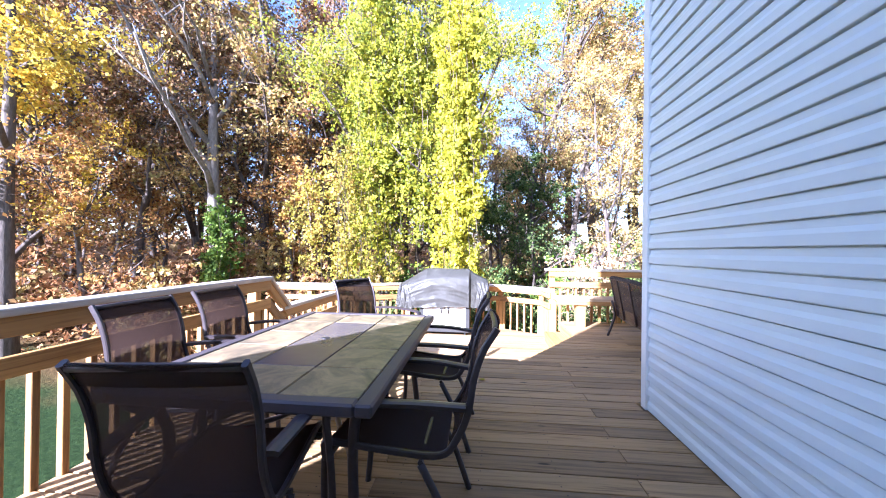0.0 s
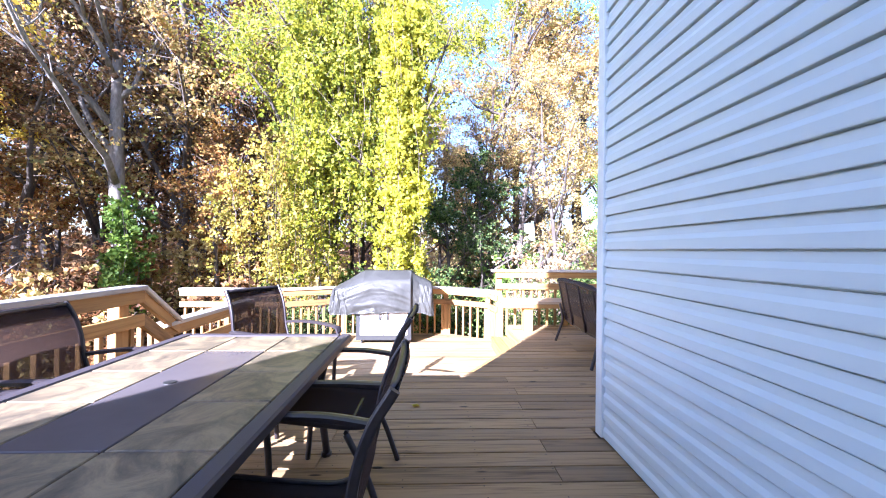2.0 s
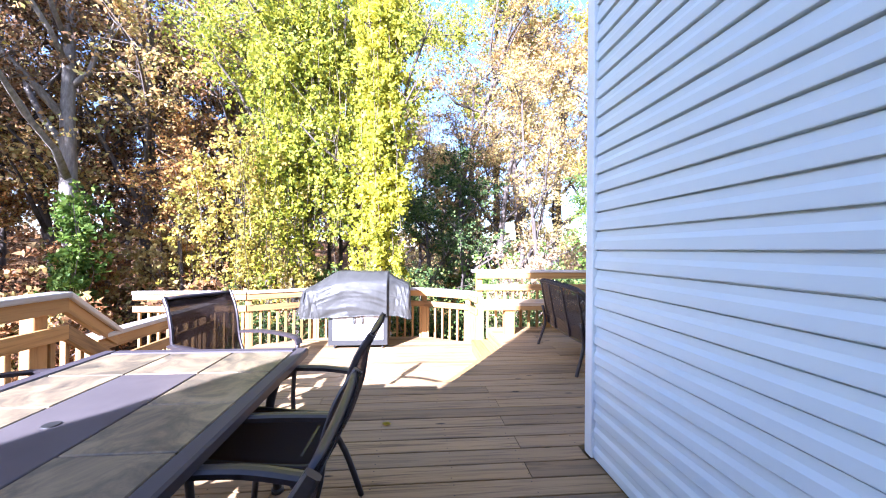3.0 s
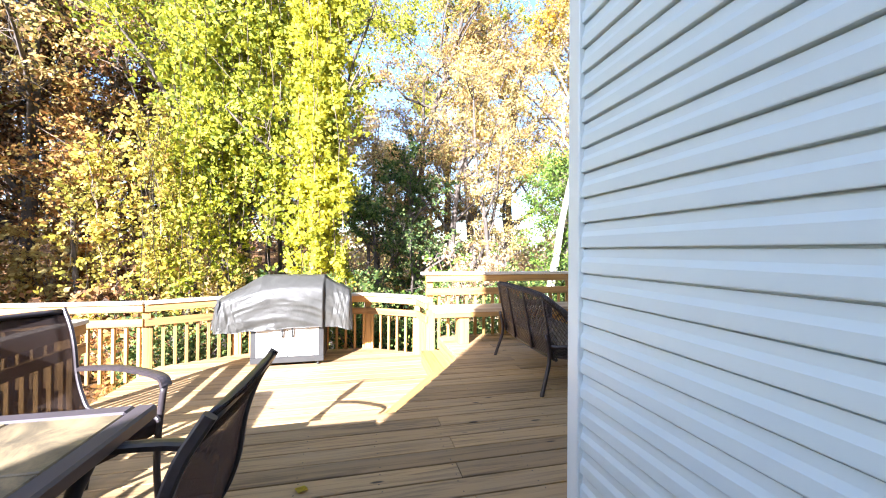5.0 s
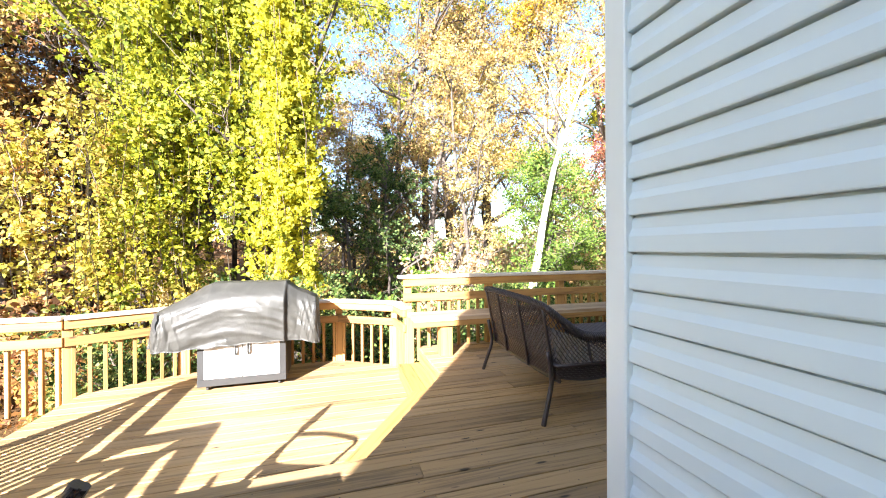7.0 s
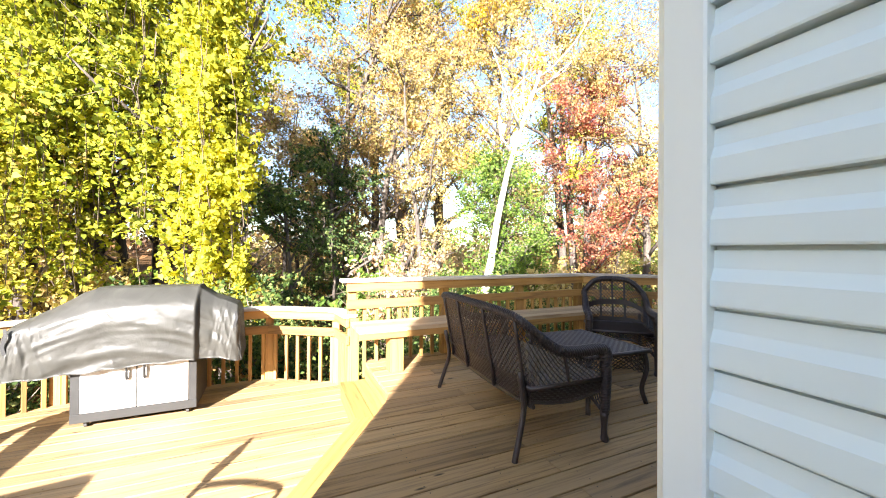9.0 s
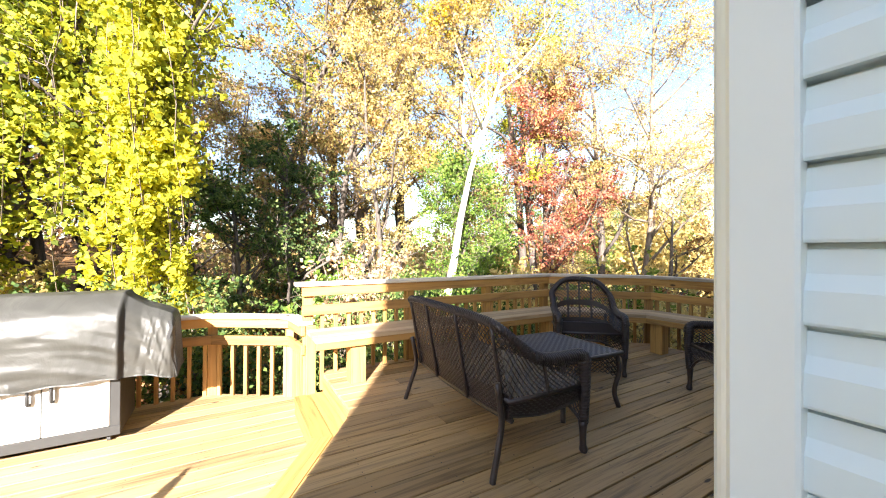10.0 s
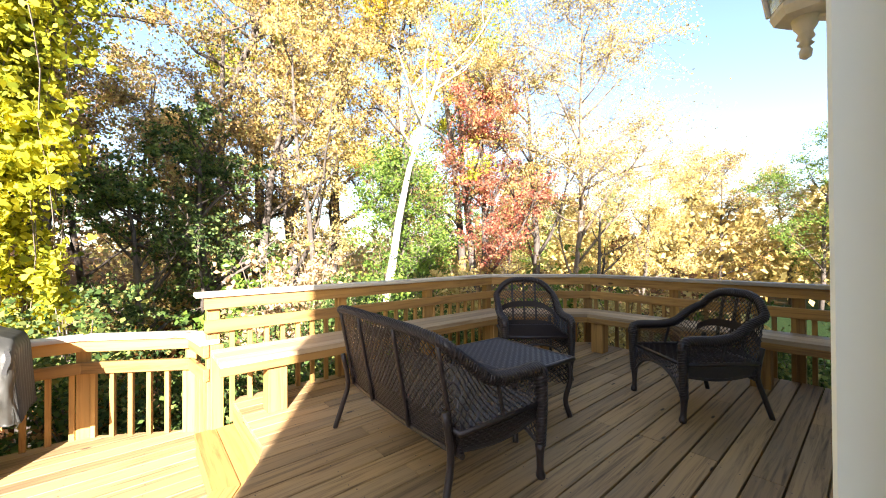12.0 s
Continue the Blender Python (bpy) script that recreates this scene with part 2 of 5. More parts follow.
def soil():
    m, nt, b = material("lawn_and_leaf_litter")
    v = coords(nt, (1, 1, 1), False)
    n = node(nt, "ShaderNodeTexNoise", Scale=0.35, Detail=4.0)
    f = node(nt, "ShaderNodeTexNoise", Scale=14.0, Detail=6.0, Roughness=0.75)
    nt.links.new(v, n.inputs["Vector"])
    nt.links.new(v, f.inputs["Vector"])
    # grass far darker than its own green: the woods' shade is in the colour
    shaded_grass = ramp(nt, f.outputs["Fac"], [(0.3, (0.007, 0.016, 0.006)), (0.7, (0.026, 0.046, 0.013))])
    duff = ramp(nt, f.outputs["Fac"], [(0.3, (0.045, 0.027, 0.014)), (0.7, (0.15, 0.085, 0.035))])
    tc = nt.nodes.new("ShaderNodeSeparateXYZ")
    nt.links.new(v, tc.inputs[0])
    ad = nt.nodes.new("ShaderNodeMath")
    ad.operation = "MULTIPLY_ADD"
    ad.inputs[1].default_value, ad.inputs[2].default_value = 6.0, 0.0
    nt.links.new(n.outputs["Fac"], ad.inputs[0])
    sm = nt.nodes.new("ShaderNodeMath")
    nt.links.new(ad.outputs[0], sm.inputs[0])
    nt.links.new(tc.outputs["Y"], sm.inputs[1])
    edge = nt.nodes.new("ShaderNodeMapRange")
    edge.inputs[1].default_value, edge.inputs[2].default_value = 9.5, 12.0
    nt.links.new(sm.outputs[0], edge.inputs[0])
    nt.links.new(mix(nt, edge.outputs[0], shaded_grass, duff), b.inputs["Base Color"])
    b.inputs["Roughness"].default_value = 0.95
    b.inputs["Specular IOR Level"].default_value = 0.05
    bump(nt, b, f.outputs["Fac"], 0.8, 0.05)
    return m


SOIL = soil()

# ---- makers ----


def part(name, bm, mat, parent=None, label=""):
    me = bpy.data.meshes.new(name)
    bm.normal_update()
    bm.to_mesh(me)
    bm.free()
    me.materials.append(mat)
    ob = new(name, me)
    if parent is not None:
        ob.parent = parent
    if label:
        ob["label"] = label
    return ob


def thing(name, label, category, group="", m=None, kind=""):
    ob = new(name)
    ob.empty_display_size = 0.1
    if m is not None:
        ob.matrix_basis = m
    return tagged(ob, label, category, group, kind)


def add_box(bm, size, m=None, bevel=0.0):
    r = bmesh.ops.create_cube(bm, size=1.0)
    bmesh.ops.scale(bm, vec=size, verts=r["verts"])
    if bevel:
        es = list({e for v in r["verts"] for e in v.link_edges})
        r2 = bmesh.ops.bevel(bm, geom=es, offset=bevel, segments=1, affect="EDGES")
        vs = list({v for f in r2["faces"] for v in f.verts} | {v for v in r["verts"] if v.is_valid})
    else:
        vs = r["verts"]
    if m is not None:
        bmesh.ops.transform(bm, matrix=m, verts=vs)
    return vs


def box(size, m=None, bevel=0.0):
    bm = bmesh.new()
    add_box(bm, size, m, bevel)
    return bm


BEAMS = {}


def beam(name, p0, p1, w, h, mat, parent, bevel=0.004, label=""):
    """A piece of lumber from p0 to p1, along its own x; w across, h upright. p0 and p1 are the middle of its section."""
    p0, p1 = Vector(p0), Vector(p1)
    d = p1 - p0
    n = d.length
    d.normalize()
    up = Vector((0, 0, 1)) if abs(d.z) < 0.95 else Vector((0, 1, 0))
    side = up.cross(d).normalized()
    up = d.cross(side)
    m = Matrix((d, side, up)).transposed().to_4x4()
    m.translation = (p0 + p1) / 2
    key = (round(n, 3), w, h, mat.name, bevel)
    if key not in BEAMS:
        bm = box((n, w, h), None, bevel)
        me = bpy.data.meshes.new(name)
        bm.normal_update()
        bm.to_mesh(me)
        bm.free()
        me.materials.append(mat)
        BEAMS[key] = me
    ob = new(name, BEAMS[key])
    if parent is not None:
        ob.parent = parent
    ob.matrix_basis = m
    if label:
        ob["label"] = label
    return ob


def tube(bm, pts, radii, sides=6, closed=False):
    """A round bar through the points."""
    pts = [Vector(p) for p in pts]
    n = len(pts)
    if not isinstance(radii, (list, tuple)):
        radii = [radii] * n
    rings = []
    ref = None
    for i, p in enumerate(pts):
        if closed:
            d = pts[(i + 1) % n] - pts[i - 1]
        else:
            d = pts[min(i + 1, n - 1)] - pts[max(i - 1, 0)]
        if d.length < 1e-7:
            d = Vector((0, 0, 1))
        d.normalize()
        if ref is None:
            ref = Vector((0, 0, 1)) if abs(d.z) < 0.9 else Vector((1, 0, 0))
        a = d.cross(ref).normalized()
        b = d.cross(a).normalized()
        rings.append([bm.verts.new(p + (a * math.cos(k * math.tau / sides) + b * math.sin(k * math.tau / sides)) * radii[i]) for k in range(sides)])
    last = n if closed else n - 1
    for i in range(last):
        r0, r1 = rings[i], rings[(i + 1) % n]
        for k in range(sides):
            bm.faces.new((r0[k], r0[(k + 1) % sides], r1[(k + 1) % sides], r1[k]))
    if not closed:
        bm.faces.new(rings[0][::-1])
        bm.faces.new(rings[-1])


def curve(points, steps=6):
    """Points along a smooth line through the given ones."""
    ps = [Vector(p) for p in points]
    ps = [2 * ps[0] - ps[1]] + ps + [2 * ps[-1] - ps[-2]]
    out = []
    for i in range(1, len(ps) - 2):
        a, b, c, d = ps[i - 1:i + 3]
        for s in range(steps):
            t = s / steps
            out.append(0.5 * ((2 * b) + (c - a) * t + (2 * a - 5 * b + 4 * c - d) * t * t + (3 * b - a - 3 * c + d) * t ** 3))
    out.append(ps[-2])
    return out


def smooth(ob):
    for p in ob.data.polygons:
        p.use_smooth = True
    return ob

# ---- ground ----
UP, LOW = 0.0, -0.34          # the two deck levels
GROUND = -1.75


def ground_z(x, y):
    """The yard falls away to the east and a wooded bank rises in the north-west."""
    r = math.hypot(x, y - 3)
    z = GROUND - 0.02 * max(0.0, x - 3) * min(1, max(0, (x - 3) / 20))
    bank = max(0.0, (-0.55 * x + 0.83 * y) - 10.0)
    z += 0.10 * min(bank, 40) * max(0.0, min(1.0, (6 - x) / 12))
    z += 0.10 * math.sin(x * 0.7) * math.cos(y * 0.55) * min(1, max(0, (r - 8) / 6))
    return z


gb = bmesh.new()
ticks = [-2500, -600, -150] + [-70 + 2.5 * i for i in range(57)] + [150, 600, 2500]
grid = [[gb.verts.new((x, y, ground_z(x, y) if abs(x) < 140 and abs(y) < 140 else GROUND + 1.0)) for x in ticks] for y in ticks]
for j in range(len(ticks) - 1):
    for i in range(len(ticks) - 1):
        gb.faces.new((grid[j][i], grid[j][i + 1], grid[j + 1][i + 1], grid[j + 1][i]))
ground = tagged(smooth(part("ground", gb, SOIL)), "green lawn, darkened in colour for tree shade, turning to leaf-strewn woodland floor", "ground", kind="structure")

# ---- house ----
WALL_X, WALL_Y = 1.66, 3.075      # west face, and the north face past the corner
COURSE = 0.1085
EAVE = 5.6


def siding_wall(name, p0, p1, z0, z1, label):
    """Lapped vinyl courses on a solid wall. The outside lies to the left of the way from p0 to p1."""
    p0, p1 = Vector((*p0, 0)), Vector((*p1, 0))
    d = (p1 - p0)
    n = d.length
    d.normalize()
    out = Vector((-d.y, d.x, 0))
    core = bmesh.new()
    m = Matrix((d, out, Vector((0, 0, 1)))).transposed().to_4x4()
    m.translation = p0
    add_box(core, (n, 0.15, z1 - z0), m @ Matrix.Translation((n / 2, -0.095, (z0 + z1) / 2)))
    wall = tagged(part(name, core, SIDING), label, "wall", kind="structure")
    # the profile of one course: upright face, bevel back to the wall, and the lap under it
    prof = [(-0.014, 0.0), (0.016, 0.0), (0.0175, 0.004), (0.0165, 0.046), (0.006, 0.068), (0.003, COURSE - 0.0085), (-0.014, COURSE - 0.0075), (-0.014, COURSE)]
    bm = bmesh.new()
    a = [bm.verts.new((0, y, z)) for y, z in prof]
    b = [bm.verts.new((n, y, z)) for y, z in prof]
    for i in range(len(prof) - 1):
        bm.faces.new((a[i], a[i + 1], b[i + 1], b[i]))
    me = bpy.data.meshes.new("siding_course")
    bm.normal_update()
    bm.to_mesh(me)
    bm.free()
    me.materials.append(SIDING)
    k = 0
    while z0 + (k + 1) * COURSE <= z1 + 0.001:
        ob = new("siding_course", me)
        ob.parent = wall
        # a trace of waviness from course to course
        ob.matrix_basis = Matrix.Translation((0, 0, z0 + k * COURSE)) @ m @ pose(0, random.uniform(-0.0008, 0.0008), 0, random.uniform(-0.25, 0.25), 0, 0)
        k += 1
    return wall


siding_wall("wall_west", (WALL_X, -1.0), (WALL_X, 2.992), 0.012, EAVE, "pale blue-grey vinyl lap siding in the shade")
siding_wall("wall_north", (WALL_X + 0.105, WALL_Y - 0.02), (9.0, WALL_Y - 0.02), 0.012, EAVE, "pale grey vinyl lap siding facing the deck")
siding_wall("wall_wing", (-2.57, -1.0), (WALL_X - 0.15, -1.0), 0.012, EAVE, "pale grey vinyl lap siding of the house wing")
siding_wall("wall_wing_west", (-2.55, -9.0), (-2.55, -1.02), -1.75, EAVE, "pale grey vinyl lap siding of the wing's side")

# corner post of two flat faces with a rolled edge
cp = bmesh.new()
sec = [(0.0, -0.089), (-0.026, -0.089), (-0.03, -0.084), (-0.03, -0.012), (-0.022, -0.004), (-0.018, 0.004), (-0.012, 0.012), (0.10, 0.012), (0.104, 0.008), (0.104, -0.02)]
lo = [cp.verts.new((WALL_X + x, WALL_Y + y, 0.008)) for x, y in sec]
hi = [cp.verts.new((WALL_X + x, WALL_Y + y, EAVE)) for x, y in sec]
for i in range(len(sec) - 1):
    cp.faces.new((lo[i], hi[i], hi[i + 1], lo[i + 1]))
cp.faces.new(hi[::-1])
cp.faces.new(lo)
bmesh.ops.recalc_face_normals(cp, faces=cp.faces)
tagged(part("trim_corner", cp, TRIM), "white vinyl corner post at the end of the siding", "trim", kind="structure")

# casing board beside the corner on the north face
tagged(part("trim_casing", box((0.11, 0.066, 2.9), Matrix.Translation((1.835, WALL_Y + 0.0405, 1.46)), 0.004), TRIM), "white casing board on the north wall by the corner", "trim", kind="structure")

# the roof over both parts, with its eaves
rb = bmesh.new()
add_box(rb, (4.9, 8.9, 0.25), Matrix.Translation((-0.2, -5.15, EAVE + 0.13)))
add_box(rb, (8.0, 12.4, 0.25), Matrix.Translation((5.7, -3.0, EAVE + 0.13)))
tagged(part("roof", rb, ROOF), "grey shingled roof of the house", "roof", kind="structure")

# ---- decks ----
PITCH = 0.1425
BOARD_W = 0.1362
EDGE_Y, CX, CY = 4.2, 1.8, 5.5        # upper deck's edge over the steps, and its inner corner
DIAG_X = 0.95
NORTH_Y, EAST_X = 6.47, 5.78


def left_edge(y):
    """The upper deck's western limit at y."""
    if y <= EDGE_Y:
        return -1.72
    if y >= CY:
        return CX
    return DIAG_X + (CX - DIAG_X) * (y - EDGE_Y) / (CY - EDGE_Y)


def right_edge(y):
    if y <= WALL_Y:
        return WALL_X - 0.005
    return EAST_X - max(0.0, (y - 5.55) * 1.0)


def low_span(y):
    """West and east limits of the lower deck: a half octagon."""
    west = -1.86 if y < 6.95 else -1.95 + (y - 6.95) * 2.0
    east = 1.60 if y < 6.95 else 1.60 - (y - 6.95) * 1.6
    return west, east


def board_mesh(xl0, xl1, xr0, xr1, y0, y1, t=0.028):
    """One board with eased top edges; its ends may be cut on the slant."""
    c = 0.0025
    cx, cy = (xl0 + xl1 + xr0 + xr1) / 4, (y0 + y1) / 2
    bm = bmesh.new()
    low = [(xl0, y0), (xr0, y0), (xr1, y1), (xl1, y1)]
    top = [(xl0 + c, y0 + c), (xr0 - c, y0 + c), (xr1 - c, y1 - c), (xl1 + c, y1 - c)]
    v0 = [bm.verts.new((x - cx, y - cy, -t)) for x, y in low]
    v1 = [bm.verts.new((x - cx, y - cy, -c)) for x, y in low]
    v2 = [bm.verts.new((x - cx, y - cy, 0)) for x, y in top]
    for r0, r1 in ((v0, v1), (v1, v2)):
        for k in range(4):
            bm.faces.new((r0[k], r0[(k + 1) % 4], r1[(k + 1) % 4], r1[k]))
    bm.faces.new(v2)
    bm.faces.new(v0[::-1])
    return bm, (cx, cy)


def lay(deck, y0, xl0, xl1, xr0, xr1, z, joints):
    """Boards of one row, cut at the joints."""
    cuts = sorted(j for j in joints if max(xl0, xl1) + 0.35 < j < min(xr0, xr1) - 0.35)
    ends = [(xl0, xl1)] + [(j, j) for j in cuts] + [(xr0, xr1)]
    for i in range(len(ends) - 1):
        a, b = ends[i], ends[i + 1]
        g = 0.0015
        bm, c = board_mesh(a[0] + (g if i else 0), a[1] + (g if i else 0), b[0] - g, b[1] - g, y0 + (PITCH - BOARD_W) / 2 + random.uniform(0, 0.0035), y0 + (PITCH + BOARD_W) / 2 - random.uniform(0, 0.0035))
        ob = part("deck_board", bm, DECK, deck)
        ob.matrix_basis = pose(c[0], c[1], z + random.uniform(-0.0012, 0.0012), random.uniform(-0.25, 0.25), 0, random.uniform(-0.02, 0.02))


def under(name, poly, z, label):
    """The frame that carries the boards: a rim and joists under them."""
    bm = bmesh.new()
    vs = [bm.verts.new((x, y, z - 0.215)) for x, y in poly]
    f = bm.faces.new(vs)
    r = bmesh.ops.extrude_face_region(bm, geom=[f])
    bmesh.ops.translate(bm, vec=(0, 0, 0.10), verts=[v for v in r["geom"] if isinstance(v, bmesh.types.BMVert)])
    bmesh.ops.recalc_face_normals(bm, faces=bm.faces)
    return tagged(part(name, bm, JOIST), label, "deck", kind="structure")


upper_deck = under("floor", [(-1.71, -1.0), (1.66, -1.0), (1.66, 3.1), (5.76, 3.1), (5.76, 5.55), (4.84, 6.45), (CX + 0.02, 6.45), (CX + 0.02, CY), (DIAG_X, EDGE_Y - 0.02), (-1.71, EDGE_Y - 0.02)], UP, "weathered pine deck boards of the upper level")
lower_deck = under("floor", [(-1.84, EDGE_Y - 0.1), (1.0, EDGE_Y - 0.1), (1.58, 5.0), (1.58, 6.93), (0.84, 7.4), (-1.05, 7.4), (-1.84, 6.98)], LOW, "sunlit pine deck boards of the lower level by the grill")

y = -1.0
row = 0
while y < NORTH_Y - 0.05:
    y1 = y + PITCH
    stagger = [1.24 + 2.44 * k for k in range(-2, 3)] if row % 2 else [-0.1 + 2.44 * k for k in range(-2, 4)]
    stagger = [s + random.uniform(-0.04, 0.04) for s in stagger]
    if y < WALL_Y < y1:
        lay(upper_deck, y, left_edge(y), left_edge(y1), WALL_X - 0.035, WALL_X - 0.035, UP, stagger)
    else:
        ra, rb2 = right_edge(y), right_edge(y1)
        lay(upper_deck, y, left_edge(y) - 0.02, left_edge(y1) - 0.02, ra, rb2, UP, stagger)
    y, row = y1, row + 1

y = EDGE_Y - 0.05
while y < 7.38:
    y1 = y + PITCH
    a0, b0 = low_span(y)
    a1, b1 = low_span(y1)
    lay(lower_deck, y, a0, a1, b0, b1, LOW, [])
    y, row = y1, row + 1

# the middle step: a tread of two boards along every side of the upper deck's edge, mitred at its corners
step = tagged(new("deck_step"), "two-board pine step down to the lower deck", "step", kind="structure")
MID = -0.17


def offset_line(k, d):
    """The edge's corner points, moved d metres out over the lower deck."""
    pts = [(-1.80, EDGE_Y), (DIAG_X, EDGE_Y), (CX, CY), (CX, 6.45)]
    nrm = []
    for (x0, y0), (x1, y1) in zip(pts, pts[1:]):
        v = Vector((x1 - x0, y1 - y0)).normalized()
        nrm.append(Vector((-v.y, v.x)))
    out = []
    for i, p in enumerate(pts):
        if i == 0:
            o = nrm[0]
        elif i == len(pts) - 1:
            o = nrm[-1]
        else:
            s = nrm[i - 1] + nrm[i]
            o = s / (1 + nrm[i - 1].dot(nrm[i]))
        out.append(Vector(p) + o * d)
    return out[k]


for k in range(3):
    for strip in range(2):
        d0, d1 = 0.002 + strip * 0.143, 0.139 + strip * 0.143
        q = [offset_line(k, d0), offset_line(k + 1, d0), offset_line(k + 1, d1), offset_line(k, d1)]
        bm = bmesh.new()
        c = sum(q, Vector((0, 0))) / 4
        ax = (q[1] - q[0]).normalized()
        ang = math.atan2(ax.y, ax.x)
        rot = Matrix.Rotation(-ang, 2)
        loc = [rot @ (p - c) for p in q]
        v0 = [bm.verts.new((p.x, p.y, -0.036)) for p in loc]
        v1 = [bm.verts.new((p.x, p.y, 0)) for p in loc]
        for i in range(4):
            bm.faces.new((v0[i], v0[(i + 1) % 4], v1[(i + 1) % 4], v1[i]))
        bm.faces.new(v1)
        bm.faces.new(v0[::-1])
        bmesh.ops.recalc_face_normals(bm, faces=bm.faces)
        ob = part("tread_board", bm, LUMBER, step)
        ob.matrix_basis = pose(c.x, c.y, MID, 0, 0, math.degrees(ang))
    for d, za, zb in ((0.012, MID + 0.002, UP - 0.03), (0.262, LOW + 0.002, MID - 0.037)):
        a, b = offset_line(k, d), offset_line(k + 1, d)
        beam("riser_board", (a.x, a.y, (za + zb) / 2), (b.x, b.y, (za + zb) / 2), 0.022, zb - za, LUMBER, step)

# ---- railings ----


def upright(parent, name, x, y, z0, z1, s, turn=0.0):
    key = ("v", round(z1 - z0, 3), s)
    if key not in BEAMS:
        bm = box((s, s, z1 - z0), None, 0.003 if s < 0.06 else 0.005)
        me = bpy.data.meshes.new(name)
        bm.normal_update()
        bm.to_mesh(me)
        bm.free()
        me.materials.append(LUMBER_V)
        BEAMS[key] = me
    ob = new(name, BEAMS[key])
    ob.parent = parent
    ob.matrix_basis = pose(x, y, (z0 + z1) / 2, 0, 0, turn)
    return ob


def railing(label, p0, p1, top0, top1, floor0, floor1, posts=(), cap=True, ends=(0.0, 0.0), group="deck railings"):
    """Cap, top board, middle rail and balusters on the outside of a deck's rim; posts at the given fractions. Outside is to the left of the way from p0 to p1."""
    p0, p1 = Vector(p0), Vector(p1)
    d = p1 - p0
    n = d.length
    d.normalize()
    out = Vector((-d.y, d.x))
    turn = math.degrees(math.atan2(d.y, d.x))
    t = thing("deck_railing", label, "railing", group)
    slope = (top1 - top0) / n

    def at(s, off, drop):
        q = p0 + d * s + out * off
        return (q.x, q.y, top0 + slope * s - drop)
    e0, e1 = ends
    if cap:
        beam("cap_board", at(-e0, 0.0, 0.019), at(n + e1, 0.0, 0.019), 0.14, 0.038, CAP, t, 0.006, "weathered flat cap board with sky sheen in its colour")
    beam("top_board", at(0, -0.025, 0.038 + 0.0475), at(n, -0.025, 0.038 + 0.0475), 0.038, 0.095, LUMBER, t)
    beam("middle_rail", at(0, -0.025, 0.268), at(n, -0.025, 0.268), 0.038, 0.095, LUMBER, t)
    k = max(2, round(n / 0.132))
    for i in range(k):
        s = (i + 0.5) * n / k
        q = p0 + d * s + out * 0.014
        zt = top0 + slope * s - 0.245
        zb = floor0 + (floor1 - floor0) * s / n - 0.16
        upright(t, "baluster", q.x, q.y, round(zb, 3), round(zt, 3), 0.036, turn)
    for s in posts:
        q = p0 + d * (s * n) + out * 0.045
        zt = top0 + slope * s * n - 0.04
        zb = floor0 + (floor1 - floor0) * s - 0.2
        upright(t, "post", q.x, q.y, round(zb, 3), round(zt, 3), 0.089, turn)
    return t


RAIL = 0.895
LRAIL = 0.52
WL = "golden pine railing with balusters"
railing(WL + " beside the table", (-1.72, -1.0), (-1.72, 3.62), RAIL, RAIL, UP, UP, (0.04, 0.48, 0.97))
railing("sloping pine railing down beside the deck steps", (-1.74, 3.62), (-1.84, 4.2), RAIL, LRAIL, UP, LOW, ())
railing("low pine railing between steps and stair opening", (-1.84, 4.0), (-1.84, 5.66), LRAIL, LRAIL, LOW, LOW, (0.03, 0.97))
railing(WL + " along the stair to the yard", (-3.6, 6.92), (-1.95, 6.92), LRAIL, LRAIL, LOW, LOW, (0.45,))
railing(WL + " at the corner of the lower deck", (-1.95, 6.92), (-1.05, 7.36), LRAIL, LRAIL, LOW, LOW, (0.02,))
railing(WL + " behind the grill", (-1.05, 7.38), (0.84, 7.38), LRAIL, LRAIL, LOW, LOW, (0.0, 1.0))
railing(WL + " in full sun beside the grill", (0.84, 7.38), (1.56, 6.92), LRAIL, LRAIL, LOW, LOW, (0.97,))
railing("short sunlit pine railing at the step", (1.56, 6.92), (1.62, 6.45), LRAIL, LRAIL, LOW, LOW, (0.95,))
railing(WL + " behind the bench", (1.58, 6.47), (4.84, 6.47), RAIL, RAIL, UP, UP, (0.02, 0.35, 0.68, 0.99), ends=(0.06, 0.0))
railing(WL + " across the deck corner", (4.84, 6.47), (5.78, 5.55), RAIL, RAIL, UP, UP, (0.98,))
railing(WL + " along the far side of the deck", (5.78, 5.55), (5.78, 2.6), RAIL, RAIL, UP, UP, (0.33, 0.67, 0.98))

# ---- built-in bench ----


